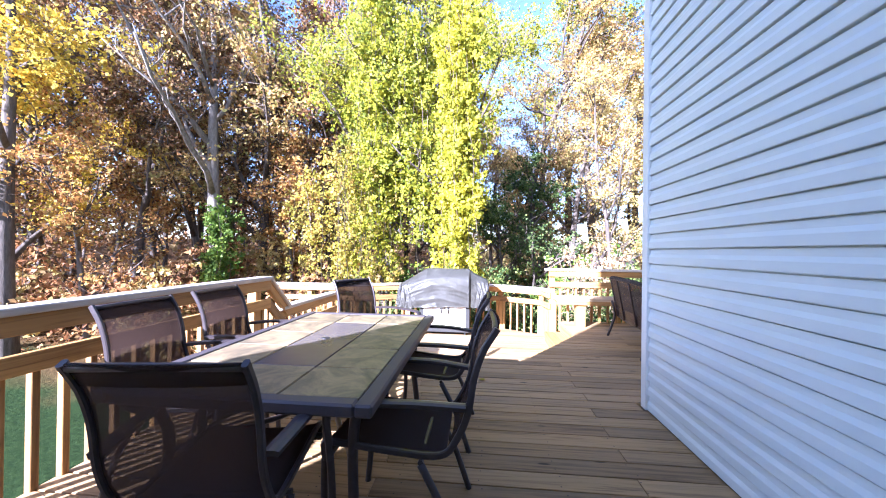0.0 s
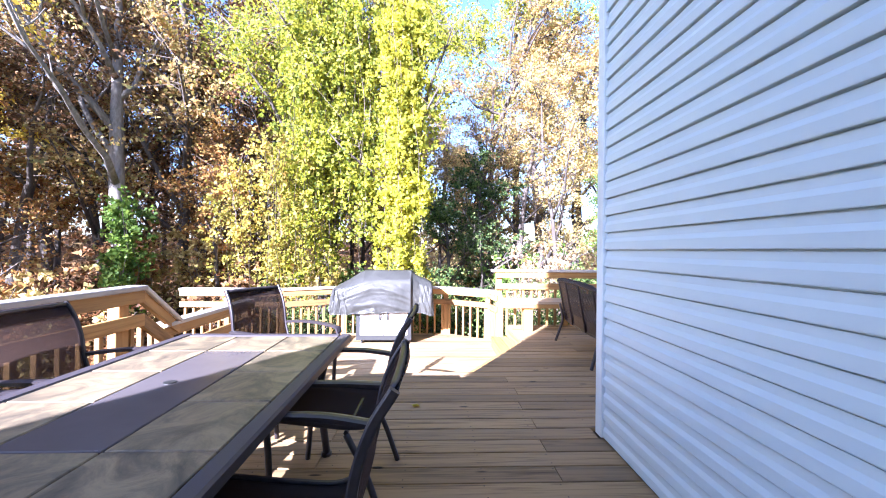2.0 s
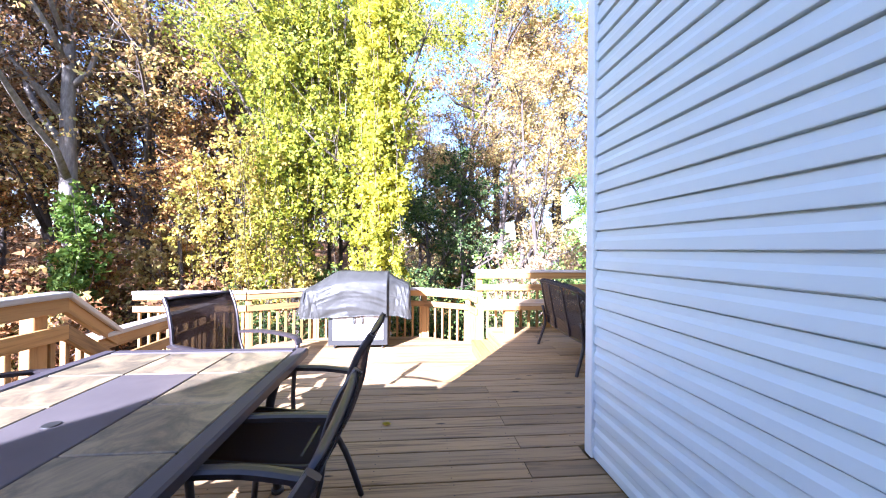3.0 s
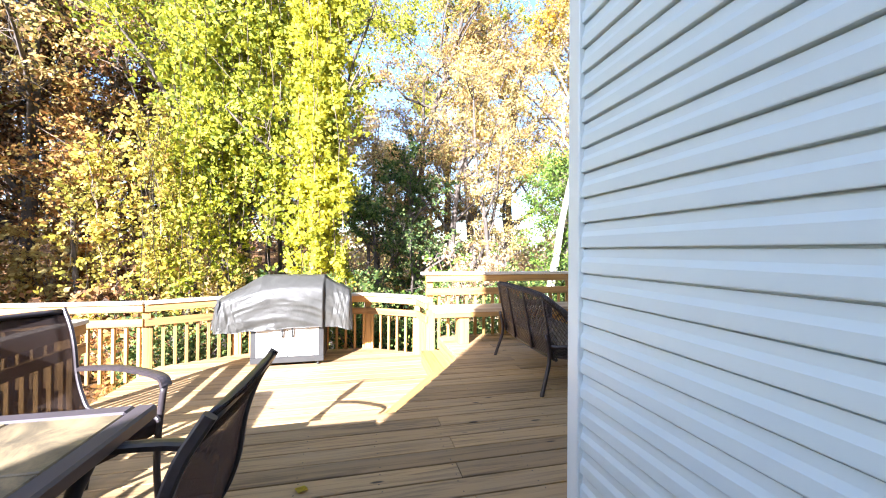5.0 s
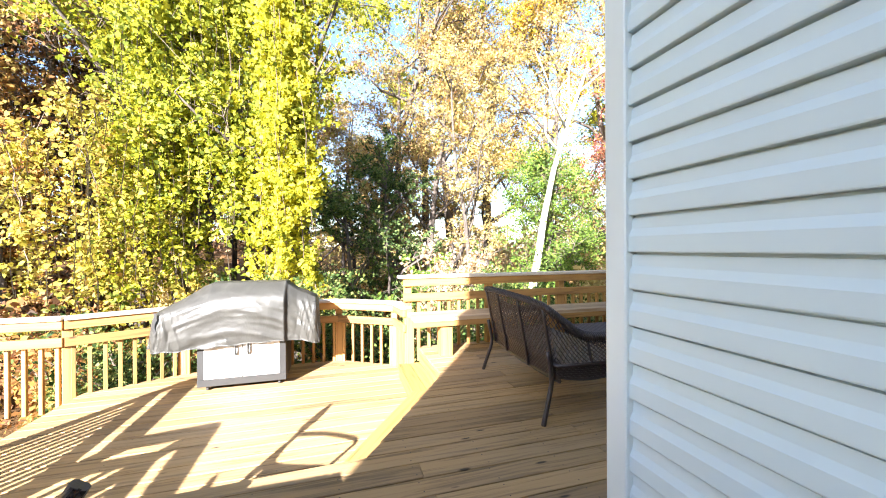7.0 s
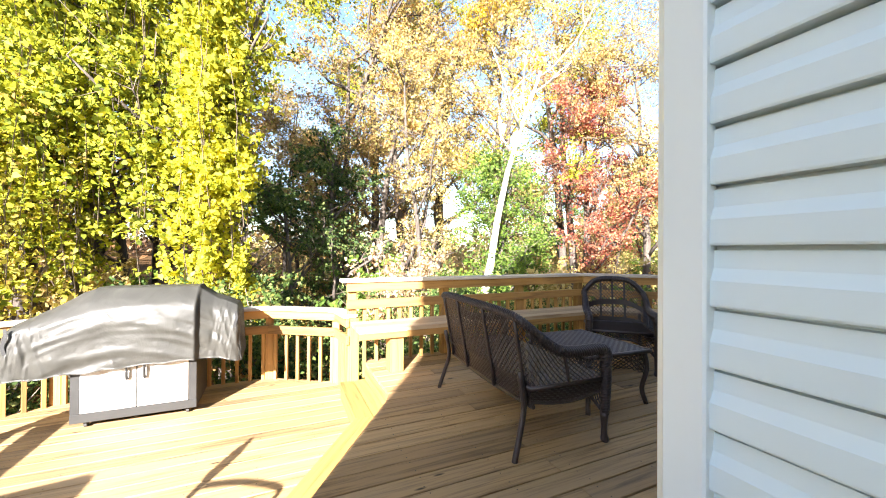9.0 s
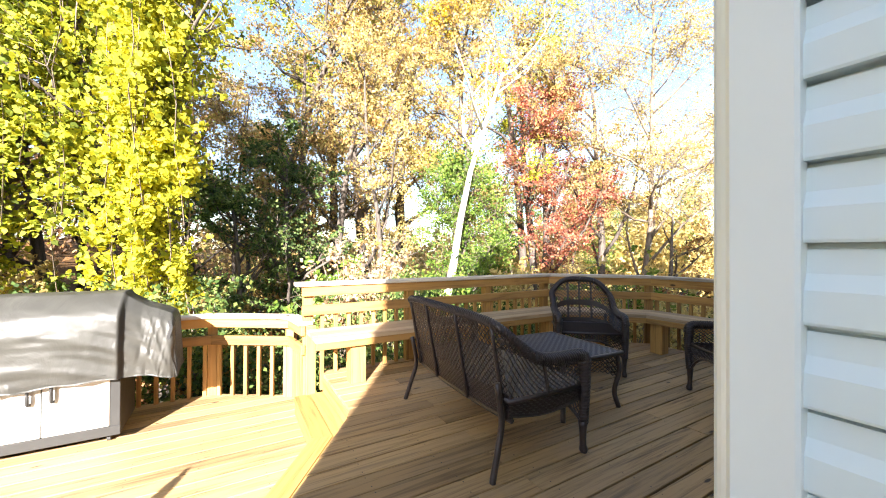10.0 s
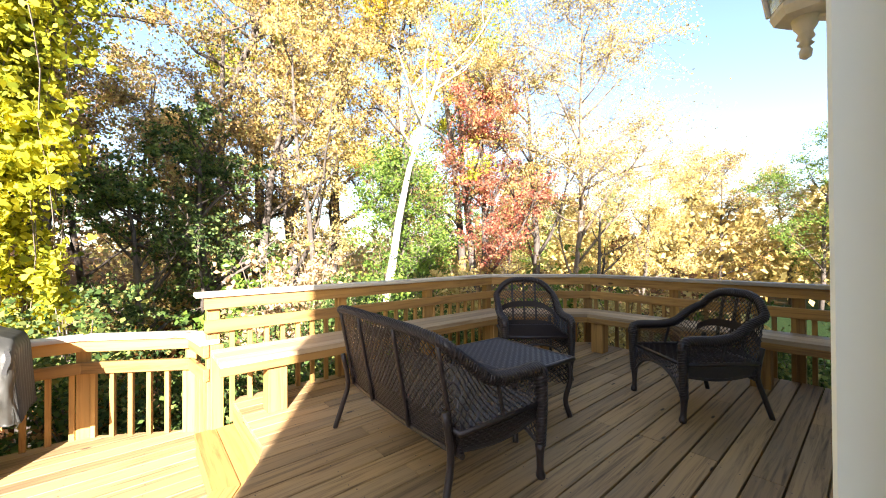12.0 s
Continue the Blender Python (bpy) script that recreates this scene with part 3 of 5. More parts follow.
def bench(label, p0, p1, legs, cut0=0.0, cut1=0.0):
    """A plank seat of three boards with a skirt, along the inside of a railing. p0 and p1 lie on its back edge; cuts mitre its ends."""
    p0, p1 = Vector(p0), Vector(p1)
    d = (p1 - p0)
    n = d.length
    d.normalize()
    inn = Vector((d.y, -d.x))
    t = thing("bench", label, "bench", "built-in benches")
    turn = math.degrees(math.atan2(d.y, d.x))
    W = 0.142
    for k in range(3):
        a, b = 0.02 + k * (W + 0.004), 0.02 + k * (W + 0.004) + W
        loc = [(cut0 * a, -a), (n - cut1 * a, -a), (n - cut1 * b, -b), (cut0 * b, -b)]
        bm = bmesh.new()
        v0 = [bm.verts.new((x - n / 2, yy, -0.038)) for x, yy in loc]
        v1 = [bm.verts.new((x - n / 2, yy, 0)) for x, yy in loc]
        for i in range(4):
            bm.faces.new((v0[i], v0[(i + 1) % 4], v1[(i + 1) % 4], v1[i]))
        bm.faces.new(v1)
        bm.faces.new(v0[::-1])
        bmesh.ops.recalc_face_normals(bm, faces=bm.faces)
        ob = part("seat_board", bm, BENCH_TOP, t)
        m = p0 + d * (n / 2)
        ob.matrix_basis = pose(m.x, m.y, 0.45, 0, 0, turn)
    off = 0.02 + 3 * W - 0.012
    a, b = p0 + d * (cut0 * off) + inn * off, p1 - d * (cut1 * off) + inn * off
    beam("skirt_board", (a.x, a.y, 0.411 - 0.031), (b.x, b.y, 0.411 - 0.031), 0.038, 0.062, LUMBER, t)
    for s in legs:
        q = p0 + d * (s * n) + inn * (off - 0.095)
        upright(t, "leg", q.x, q.y, UP, 0.27 + 0.14, 0.14, turn)
    return t


bench("long pine plank bench, sunlit at one end, along the railing", (1.62, 6.44), (4.80, 6.44), (0.12, 0.55, 0.9), 0.0, 0.41)
bench("short pine plank bench across the deck corner", (4.82, 6.43), (5.75, 5.53), (0.5,), 0.41, 0.41)
bench("long shaded pine plank bench along the far side", (5.75, 5.53), (5.75, 2.7), (0.1, 0.62, 0.97), 0.41, 0.0)

# screw heads over the joists, two to a board
sb = bmesh.new()
rs = random.Random(4)


def screw_row(y, x0, x1, z):
    x = math.ceil((x0 + 0.04) / 0.406) * 0.406
    while x < x1 - 0.04:
        for dy in (-0.042, 0.042):
            cx, cy = x + rs.uniform(-0.012, 0.012), y + PITCH / 2 + dy + rs.uniform(-0.006, 0.006)
            ring = [sb.verts.new((cx + 0.0042 * math.cos(k * math.tau / 6), cy + 0.0042 * math.sin(k * math.tau / 6), z + 0.0022)) for k in range(6)]
            sb.faces.new(ring)
        x += 0.406


y = -1.0
while y < NORTH_Y - 0.05:
    screw_row(y, left_edge(y + PITCH), right_edge(y), UP)
    y += PITCH
y = EDGE_Y - 0.05
while y < 7.3:
    a0, b0 = low_span(y + PITCH)
    screw_row(y, a0, b0, LOW)
    y += PITCH
tagged(part("deck_screw", sb, SCREW, upper_deck), kind="stuff")

# ---- patio table and sling chairs ----
TX0, TX1, TY0, TY1, TZ = -0.97, 0.045, 1.305, 2.995, 0.665


def patio_table():
    t = thing("patio_table", "dark-framed patio table with a slate tile top", "table", m=pose((TX0 + TX1) / 2, (TY0 + TY1) / 2, 0))
    w, n = TX1 - TX0, TY1 - TY0
    rim = 0.062
    bm = bmesh.new()
    for sx in (-1, 1):
        add_box(bm, (rim, n, 0.046), Matrix.Translation((sx * (w - rim) / 2, 0, TZ - 0.023)), 0.008)
        add_box(bm, (w - 2 * rim, rim, 0.046), Matrix.Translation((0, sx * (n - rim) / 2, TZ - 0.023)), 0.008)
    part("table_rim", bm, TABLE_RIM, t, "brown metal rim")
    part("tray", box((w - 2 * rim, n - 2 * rim, 0.012), Matrix.Translation((0, 0, TZ - 0.03))), METAL_DARK, t)
    cols, rows = 3, 5
    cw, rh = (w - 2 * rim) / cols, (n - 2 * rim) / rows
    bm = box((cw - 0.006, rh - 0.006, 0.016), None, 0.003)
    me = bpy.data.meshes.new("tile")
    bm.normal_update()
    bm.to_mesh(me)
    bm.free()
    me.materials.append(SLATE)
    bm = box((cw - 0.006, 3 * rh - 0.006, 0.016), Matrix.Translation((0, 0, TZ - 0.012)), 0.003)
    part("centre_panel", bm, PANEL, t, "smooth glossy mauve-grey centre panel")
    for i in range(cols):
        for j in range(rows):
            if i == 1 and 0 < j < rows - 1:
                continue
            ob = new("tile", me)
            ob.parent = t
            ob.matrix_basis = pose((i - 1) * cw, (j - 2) * rh, TZ - 0.012 + random.uniform(-0.0008, 0.0008), random.uniform(-0.15, 0.15), random.uniform(-0.15, 0.15))
    bm = bmesh.new()
    bmesh.ops.create_cone(bm, cap_ends=True, segments=20, radius1=0.022, radius2=0.021, depth=0.004, matrix=Matrix.Translation((-0.02, 0.02, TZ - 0.003)))
    part("umbrella_hole_cap", bm, BLACK, t, "black plastic umbrella hole cap")
    for sx in (-1, 1):
        for sy in (-1, 1):
            bm = bmesh.new()
            line = curve([(sx * (w / 2 - 0.09), sy * (n / 2 - 0.13), TZ - 0.045), (sx * (w / 2 - 0.13), sy * (n / 2 - 0.20), 0.4), (sx * (w / 2 - 0.10), sy * (n / 2 - 0.16), 0.02)], 5)
            tube(bm, line, 0.021, 8)
            tube(bm, [line[-1], line[-1] - Vector((0, 0, 0.02))], 0.03, 8)
            smooth(part("leg", bm, METAL_DARK, t))
    for sx in (-1, 1):
        bm = bmesh.new()
        tube(bm, curve([(sx * (w / 2 - 0.125), -(n / 2 - 0.19), 0.36), (sx * 0.1, 0, 0.30), (sx * (w / 2 - 0.125), n / 2 - 0.19, 0.36)], 6), 0.014, 6)
        smooth(part("brace", bm, METAL_DARK, t))
    return t


patio_table()


def sheet(fn, nu, nv, thick):
    """A thin solid sheet over fn(u, v), u and v from 0 to 1."""
    bm = bmesh.new()
    g = [[Vector(fn(i / nu, j / nv)) for j in range(nv + 1)] for i in range(nu + 1)]
    front, back = [], []
    for i in range(nu + 1):
        fr, bk = [], []
        for j in range(nv + 1):
            du = g[min(i + 1, nu)][j] - g[max(i - 1, 0)][j]
            dv = g[i][min(j + 1, nv)] - g[i][max(j - 1, 0)]
            nr = du.cross(dv).normalized() * thick / 2
            fr.append(bm.verts.new(g[i][j] + nr))
            bk.append(bm.verts.new(g[i][j] - nr))
        front.append(fr)
        back.append(bk)
    for i in range(nu):
        for j in range(nv):
            bm.faces.new((front[i][j], front[i + 1][j], front[i + 1][j + 1], front[i][j + 1]))
            bm.faces.new((back[i][j], back[i][j + 1], back[i + 1][j + 1], back[i + 1][j]))
    for i in range(nu):
        bm.faces.new((front[i][0], back[i][0], back[i + 1][0], front[i + 1][0]))
        bm.faces.new((front[i][nv], front[i + 1][nv], back[i + 1][nv], back[i][nv]))
    for j in range(nv):
        bm.faces.new((front[0][j], front[0][j + 1], back[0][j + 1], back[0][j]))
        bm.faces.new((front[nu][j], back[nu][j], back[nu][j + 1], front[nu][j + 1]))
    return bm


def rail_bar(x, line, wide, deep):
    """A flat bar standing on edge along a line in a plane across x."""
    bm = bmesh.new()
    rings = []
    for i, p in enumerate(line):
        d = (line[min(i + 1, len(line) - 1)] - line[max(i - 1, 0)]).normalized()
        a = Vector((0, -d.z, d.y)) * deep / 2
        e = Vector((wide / 2, 0, 0))
        o = Vector((x, p.y, p.z))
        rings.append([bm.verts.new(q) for q in (o + e + a * 0.6, o + e * 0.6 + a, o - e * 0.6 + a, o - e + a * 0.6, o - e - a * 0.6, o - e * 0.6 - a, o + e * 0.6 - a, o + e - a * 0.6)])
    for r0, r1 in zip(rings, rings[1:]):
        for k in range(8):
            bm.faces.new((r0[k], r0[(k + 1) % 8], r1[(k + 1) % 8], r1[k]))
    bm.faces.new(rings[0][::-1])
    bm.faces.new(rings[-1])
    bmesh.ops.recalc_face_normals(bm, faces=bm.faces)
    return bm


def sling_chair(m):
    """Front towards +y, standing at the origin."""
    t = thing("patio_chair", "dark metal patio chair with brown see-through sling fabric", "chair", "chairs round the table", m)
    side = [(0, 0.262, 0.372), (0, 0.272, 0.412), (0, 0.245, 0.440), (0, 0.0, 0.418), (0, -0.17, 0.415), (0, -0.232, 0.48), (0, -0.272, 0.58), (0, -0.292, 0.705), (0, -0.325, 0.805), (0, -0.375, 0.888)]
    line = curve(side, 5)
    half = 0.206
    seat_n = 21

    def on(k):
        def fn(u, v):
            a, b = (0, seat_n) if k == 0 else (seat_n, len(line) - 1)
            s = a + v * (b - a)
            i = min(int(s), len(line) - 2)
            p = line[i].lerp(line[i + 1], s - i)
            sag = 0.018 * (1 - (2 * u - 1) ** 2)
            return ((2 * u - 1) * half, p.y - (sag if k else 0), p.z - (0 if k else sag))
        return fn
    smooth(part("seat", sheet(on(0), 8, 20, 0.004), SLING_SEAT, t))
    smooth(part("backrest", sheet(on(1), 8, 12, 0.004), SLING, t))
    for sx in (-1, 1):
        part("side_rail", rail_bar(sx * 0.216, line, 0.017, 0.025), METAL_DARK, t)
        bm = bmesh.new()
        arm = curve([(sx * 0.232, -0.262, 0.60), (sx * 0.258, -0.08, 0.615), (sx * 0.265, 0.12, 0.612), (sx * 0.26, 0.235, 0.60), (sx * 0.258, 0.262, 0.565)], 5)
        bm.free()

        def flat(u, v, arm=arm):
            k = v * (len(arm) - 1)
            i = min(int(k), len(arm) - 2)
            p = arm[i].lerp(arm[i + 1], k - i)
            return (p.x + (u - 0.5) * 0.044, p.y, p.z + 0.004 * (1 - (2 * u - 1) ** 2))
        bm = sheet(flat, 3, 16, 0.017)
        part("armrest", bm, METAL_DARK, t, "flat curved dark metal armrest")
        bm = bmesh.new()
        tube(bm, curve([(sx * 0.258, 0.255, 0.58), (sx * 0.25, 0.235, 0.40), (sx * 0.248, 0.225, 0.2), (sx * 0.252, 0.24, 0.0)], 4), 0.0145, 7)
        smooth(part("leg", bm, METAL_DARK, t))
        bm = bmesh.new()
        tube(bm, curve([(sx * 0.23, -0.10, 0.385), (sx * 0.242, -0.19, 0.22), (sx * 0.25, -0.27, 0.0)], 4), 0.0145, 7)
        smooth(part("leg", bm, METAL_DARK, t))
    bm = bmesh.new()
    tube(bm, curve([(-0.208, -0.369, 0.876), (0, -0.374, 0.878), (0.208, -0.369, 0.876)], 4), 0.012, 8)
    smooth(part("top_bar", bm, METAL_DARK, t))

    def hem(u, v):
        p, q = line[-1], line[-5]
        w = q.lerp(p, v)
        return ((2 * u - 1) * half, w.y - 0.006 - 0.018 * (1 - (2 * u - 1) ** 2) * (1 - 0.6 * v), w.z)
    smooth(part("hem", sheet(hem, 8, 4, 0.004), SLING, t, "doubled fabric hem along the top"))
    for yy, z in ((0.24, 0.422), (-0.10, 0.412)):
        bm = bmesh.new()
        tube(bm, [(-0.235, yy, z - 0.02), (0.235, yy, z - 0.02)], 0.011, 6)
        part("stretcher", bm, METAL_DARK, t)
    return t


chair0 = sling_chair(pose(0.08, 1.71, 0, 0, 0, 90))
for x, yy, a in ((0.08, 2.54, 88), (-1.06, 1.92, -91), (-1.08, 2.56, -89), (-0.50, 3.37, -120), (-0.45, 1.34, 8)):
    copy_thing(chair0, pose(x, yy, 0, 0, 0, a))

# ---- covered grill on the lower deck ----


def grill():
    t = thing("barbecue_grill", "gas grill cabinet with white steel doors under its cover", "grill", m=pose(-0.20, 6.64, LOW, 0, 0, 0))
    w, d = 0.89, 0.52
    part("cabinet", box((w, d, 0.60), Matrix.Translation((0, d / 2, 0.06 + 0.30)), 0.008), GRILL_GREY, t)
    bm = bmesh.new()
    add_box(bm, (w + 0.004, 0.014, 0.075), Matrix.Translation((0, -0.006, 0.10)), 0.003)
    for sx in (-1, 1):
        add_box(bm, (0.062, 0.014, 0.50), Matrix.Translation((sx * (w / 2 - 0.031), -0.006, 0.388)), 0.003)
    part("front_frame", bm, GRILL_GREY, t)
    for sx in (-1, 1):
        door = part("door", box((w / 2 - 0.068, 0.018, 0.50), Matrix.Translation((sx * (w / 4 - 0.030), -0.009, 0.392)), 0.004), GRILL_STEEL, t, "bright white steel door")
        bm = bmesh.new()
        hx = sx * 0.062
        tube(bm, curve([(hx, -0.018, 0.40), (hx, -0.045, 0.41), (hx, -0.05, 0.49), (hx, -0.045, 0.60), (hx, -0.018, 0.61)], 4), 0.011, 8)
        smooth(part("handle", bm, GRILL_GREY, door, "grey bar handle"))
    for sx in (-1, 1):
        for yy in (0.07, d - 0.07):
            bm = bmesh.new()
            bmesh.ops.create_cone(bm, cap_ends=True, segments=16, radius1=0.030, radius2=0.030, depth=0.022, matrix=Matrix.Translation((sx * (w / 2 - 0.08), yy, 0.030)) @ pose(0, 0, 0, 0, 90, 0))
            part("caster", bm, RUBBER, t)
    for sx, n in ((-1, 0.36), (1, 0.30)):
        part("side_shelf", box((n, 0.44, 0.05), Matrix.Translation((sx * (w / 2 + n / 2), 0.27, 0.58)), 0.01), BLACK, t)
    part("lid", box((0.80, 0.46, 0.30), Matrix.Translation((-0.0, 0.27, 0.93)), 0.10), GRILL_GREY, t)
    return t


grill()


def grill_cover():
    """A loose vinyl cover, taut over the lid's corners and the side shelves, with sharp tension folds."""
    xs = [-0.87, -0.845, -0.80, -0.60, -0.40, -0.33, 0.38, 0.435, 0.46, 0.56, 0.70, 0.755, 0.775]
    tops = [0.84, 0.90, 0.925, 1.03, 1.155, 1.185, 1.18, 1.185, 1.15, 1.075, 1.015, 0.985, 0.92]
    sets = [0.05, 0.02, 0.0, 0.0, 0.0, 0.0, 0.0, 0.0, 0.05, 0.075, 0.07, 0.075, 0.10]
    nu, nv = 210, 120

    def ridge(x, y, z):
        """Creases: a sharp crest where the noise crosses nought."""
        return 1 - 2.2 * abs(noise.noise(Vector((x, y, z))))

    def fn(i, j):
        u, v = i / nu, j / nv
        x = xs[0] + (xs[-1] - xs[0]) * u
        zt, back_in = float(np.interp(x, xs, tops)), float(np.interp(x, xs, sets))
        hem = 0.505 + 0.018 * math.sin(3.1 * x + 0.7) - 0.05 * max(0, x - 0.5) / 0.3 - 0.02 * max(0, -x - 0.5) + 0.006 * math.sin(23 * x)
        f = abs(2 * v - 1)
        side = -1 if v < 0.5 else 1
        lid = min(1.0, max(0.0, (zt - 0.95) / 0.2))
        top_w, body_w = 0.12 + 0.05 * (1 - lid), 0.325 - back_in
        knee = hem + (zt - hem) * (0.62 + 0.2 * (1 - lid))
        if f < 0.30:
            yy, z = top_w * f / 0.30, zt - 0.004 * (f / 0.30)
        elif f < 0.60:
            g = (f - 0.30) / 0.30
            yy, z = top_w + (body_w - top_w) * (g + 0.20 * math.sin(g * math.pi)), zt - 0.004 - (zt - 0.004 - knee) * (g - 0.05 * math.sin(g * math.pi))
        else:
            g = (f - 0.60) / 0.40
            yy, z = body_w + 0.010 * math.sin(g * 3), knee + (hem - knee) * g
        drop = min(1.0, max(0.0, (zt - z) / 0.25))
        # swags hang between the shelf's end and the lid's far corner; short crumples gather at both ends
        arc = z + 0.42 * (x + 0.05) ** 2
        swag = ridge(arc * 5.5, x * 0.9, 0.4) + 0.55 * ridge(arc * 12 + x, x * 1.7, 5.1) + 0.25 * ridge(arc * 25, x * 4, 2.2)
        ends = min(1.0, max(0.0, (abs(x + 0.03) - 0.50) / 0.18))
        crumple = ridge(x * 13 + z * 3.5, z * 0.9, 9.2) + 0.4 * ridge(x * 27 - z * 5, z * 1.5, 3.3)
        flare = ridge(x * 6 + 2.5 * z, z * 0.7, 1.7) * max(0.0, (0.75 - z) / 0.2)
        yy += (0.016 * swag * (1 - 0.6 * ends) + 0.017 * crumple * ends + 0.010 * flare) * drop * (1 if side < 0 else 0.6)
        z += 0.005 * ridge(x * 5, v * 9, 0.3) * (1 - drop)
        return (x + 0.010 * ends * crumple, 0.26 + side * yy, z)
    bm = bmesh.new()
    g = [[bm.verts.new(fn(i, j)) for j in range(nv + 1)] for i in range(nu + 1)]
    for i in range(nu):
        for j in range(nv):
            bm.faces.new((g[i][j], g[i][j + 1], g[i + 1][j + 1], g[i + 1][j]))
    # end panels down from the outline to the hem
    for i, flip in ((0, 1), (nu, -1)):
        ring = g[i]
        x = ring[0].co.x + (-0.015 if i == 0 else 0.015)
        low = []
        for j in range(nv + 1):
            p = ring[j].co
            low.append(bm.verts.new((x + 0.014 * math.sin(j * 0.9), p.y * 0.98 + 0.005, 0.50 + (0.03 if i == 0 else -0.04) + 0.01 * math.sin(j))))
        for j in range(nv):
            q = (ring[j], low[j], low[j + 1], ring[j + 1]) if flip > 0 else (ring[j], ring[j + 1], low[j + 1], low[j])
            if min(ring[j].co.z, ring[j + 1].co.z) > 0.56:
                bm.faces.new(q)
    bmesh.ops.solidify(bm, geom=bm.faces[:], thickness=0.004)
    t = thing("grill_cover", "creased grey vinyl cover draped over the grill", "grill cover", m=pose(-0.20, 6.64, LOW))
    smooth(part("cloth", bm, COVER, t))
    # hanging straps at the shelf ends
    for x, y, z in ((-0.80, -0.085, 0.90), (0.755, 0.0, 0.93)):
        bm = bmesh.new()
        line = curve([(x, y, z), (x + 0.012, y - 0.016, z - 0.06), (x - 0.006, y - 0.014, z - 0.13), (x + 0.006, y - 0.008, z - 0.2)], 4)
        for a, b in zip(line, line[1:]):
            add_box(bm, (0.022, 0.004, (b - a).length + 0.004), Matrix.Translation((a + b) / 2))
        part("strap", bm, BLACK, t, "thin dark pull strap")
    return t


grill_cover()

# ---- wicker furniture ----


def lattice(fn, nu, nv, r, steps=None):
    """Crossing diagonal strands over fn(u, v), u and v from 0 to 1."""
    bm = bmesh.new()
    k = nu + nv
    for fam in (0, 1):
        for s in range(1, k):
            pts = []
            for i in range(0, nv * 2 + 1):
                v = i / (nv * 2)
                u = (s - v * nv) / nu if fam == 0 else (s - nv + v * nv) / nu
                if -1e-6 <= u <= 1 + 1e-6:
                    off = r * 0.6 * (1 if (i + s + fam) % 2 else -1)
                    p = Vector(fn(min(max(u, 0), 1), v))
                    pts.append((p.x, p.y + off, p.z))
            if len(pts) > 1:
                tube(bm, pts, r, 3)
    return bm


def weave(fn, nu, nv, r):
    """A closed basket weave: level strands over and under upright ones, on a thin backing."""
    bm = sheet(fn, max(6, nu // 2), max(4, nv // 3), 0.004)
    for j in range(nv + 1):
        pts = []
        for i in range(nu + 1):
            p = Vector(fn(i / nu, j / nv))
            pts.append((p.x, p.y, p.z + (0.004 if (i + j) % 2 else 0.0005)))
        tube(bm, pts, r, 3)
    return bm


def rope(bm, line, r, wrap, turn=0.034):
    """A bar, round or flattened, with two strands wound about it; r may change along the line."""
    radii = r if isinstance(r, list) else [r] * len(line)
    run = [0.0]
    for p, q in zip(line, line[1:]):
        run.append(run[-1] + (q - p).length)
    tube(bm, line, radii, 9)
    count = int(run[-1] / 0.0065)
    for ph in (0.0, math.pi / 2, math.pi, math.pi * 1.5):
        pts, k = [], 0
        for i in range(count + 1):
            s = run[-1] * i / count
            while k < len(line) - 2 and run[k + 1] < s:
                k += 1
            f = (s - run[k]) / max(1e-6, run[k + 1] - run[k])
            p = line[k].lerp(line[k + 1], f)
            d = (line[k + 1] - line[k]).normalized()
            a = d.cross(Vector((0.2, 0.4, 1))).normalized()
            b = d.cross(a)
            w = math.tau * s / turn + ph
            rr = radii[k] + (radii[k + 1] - radii[k]) * f
            pts.append(p + (a * math.cos(w) + b * math.sin(w)) * rr)
        tube(bm, pts, wrap, 3)


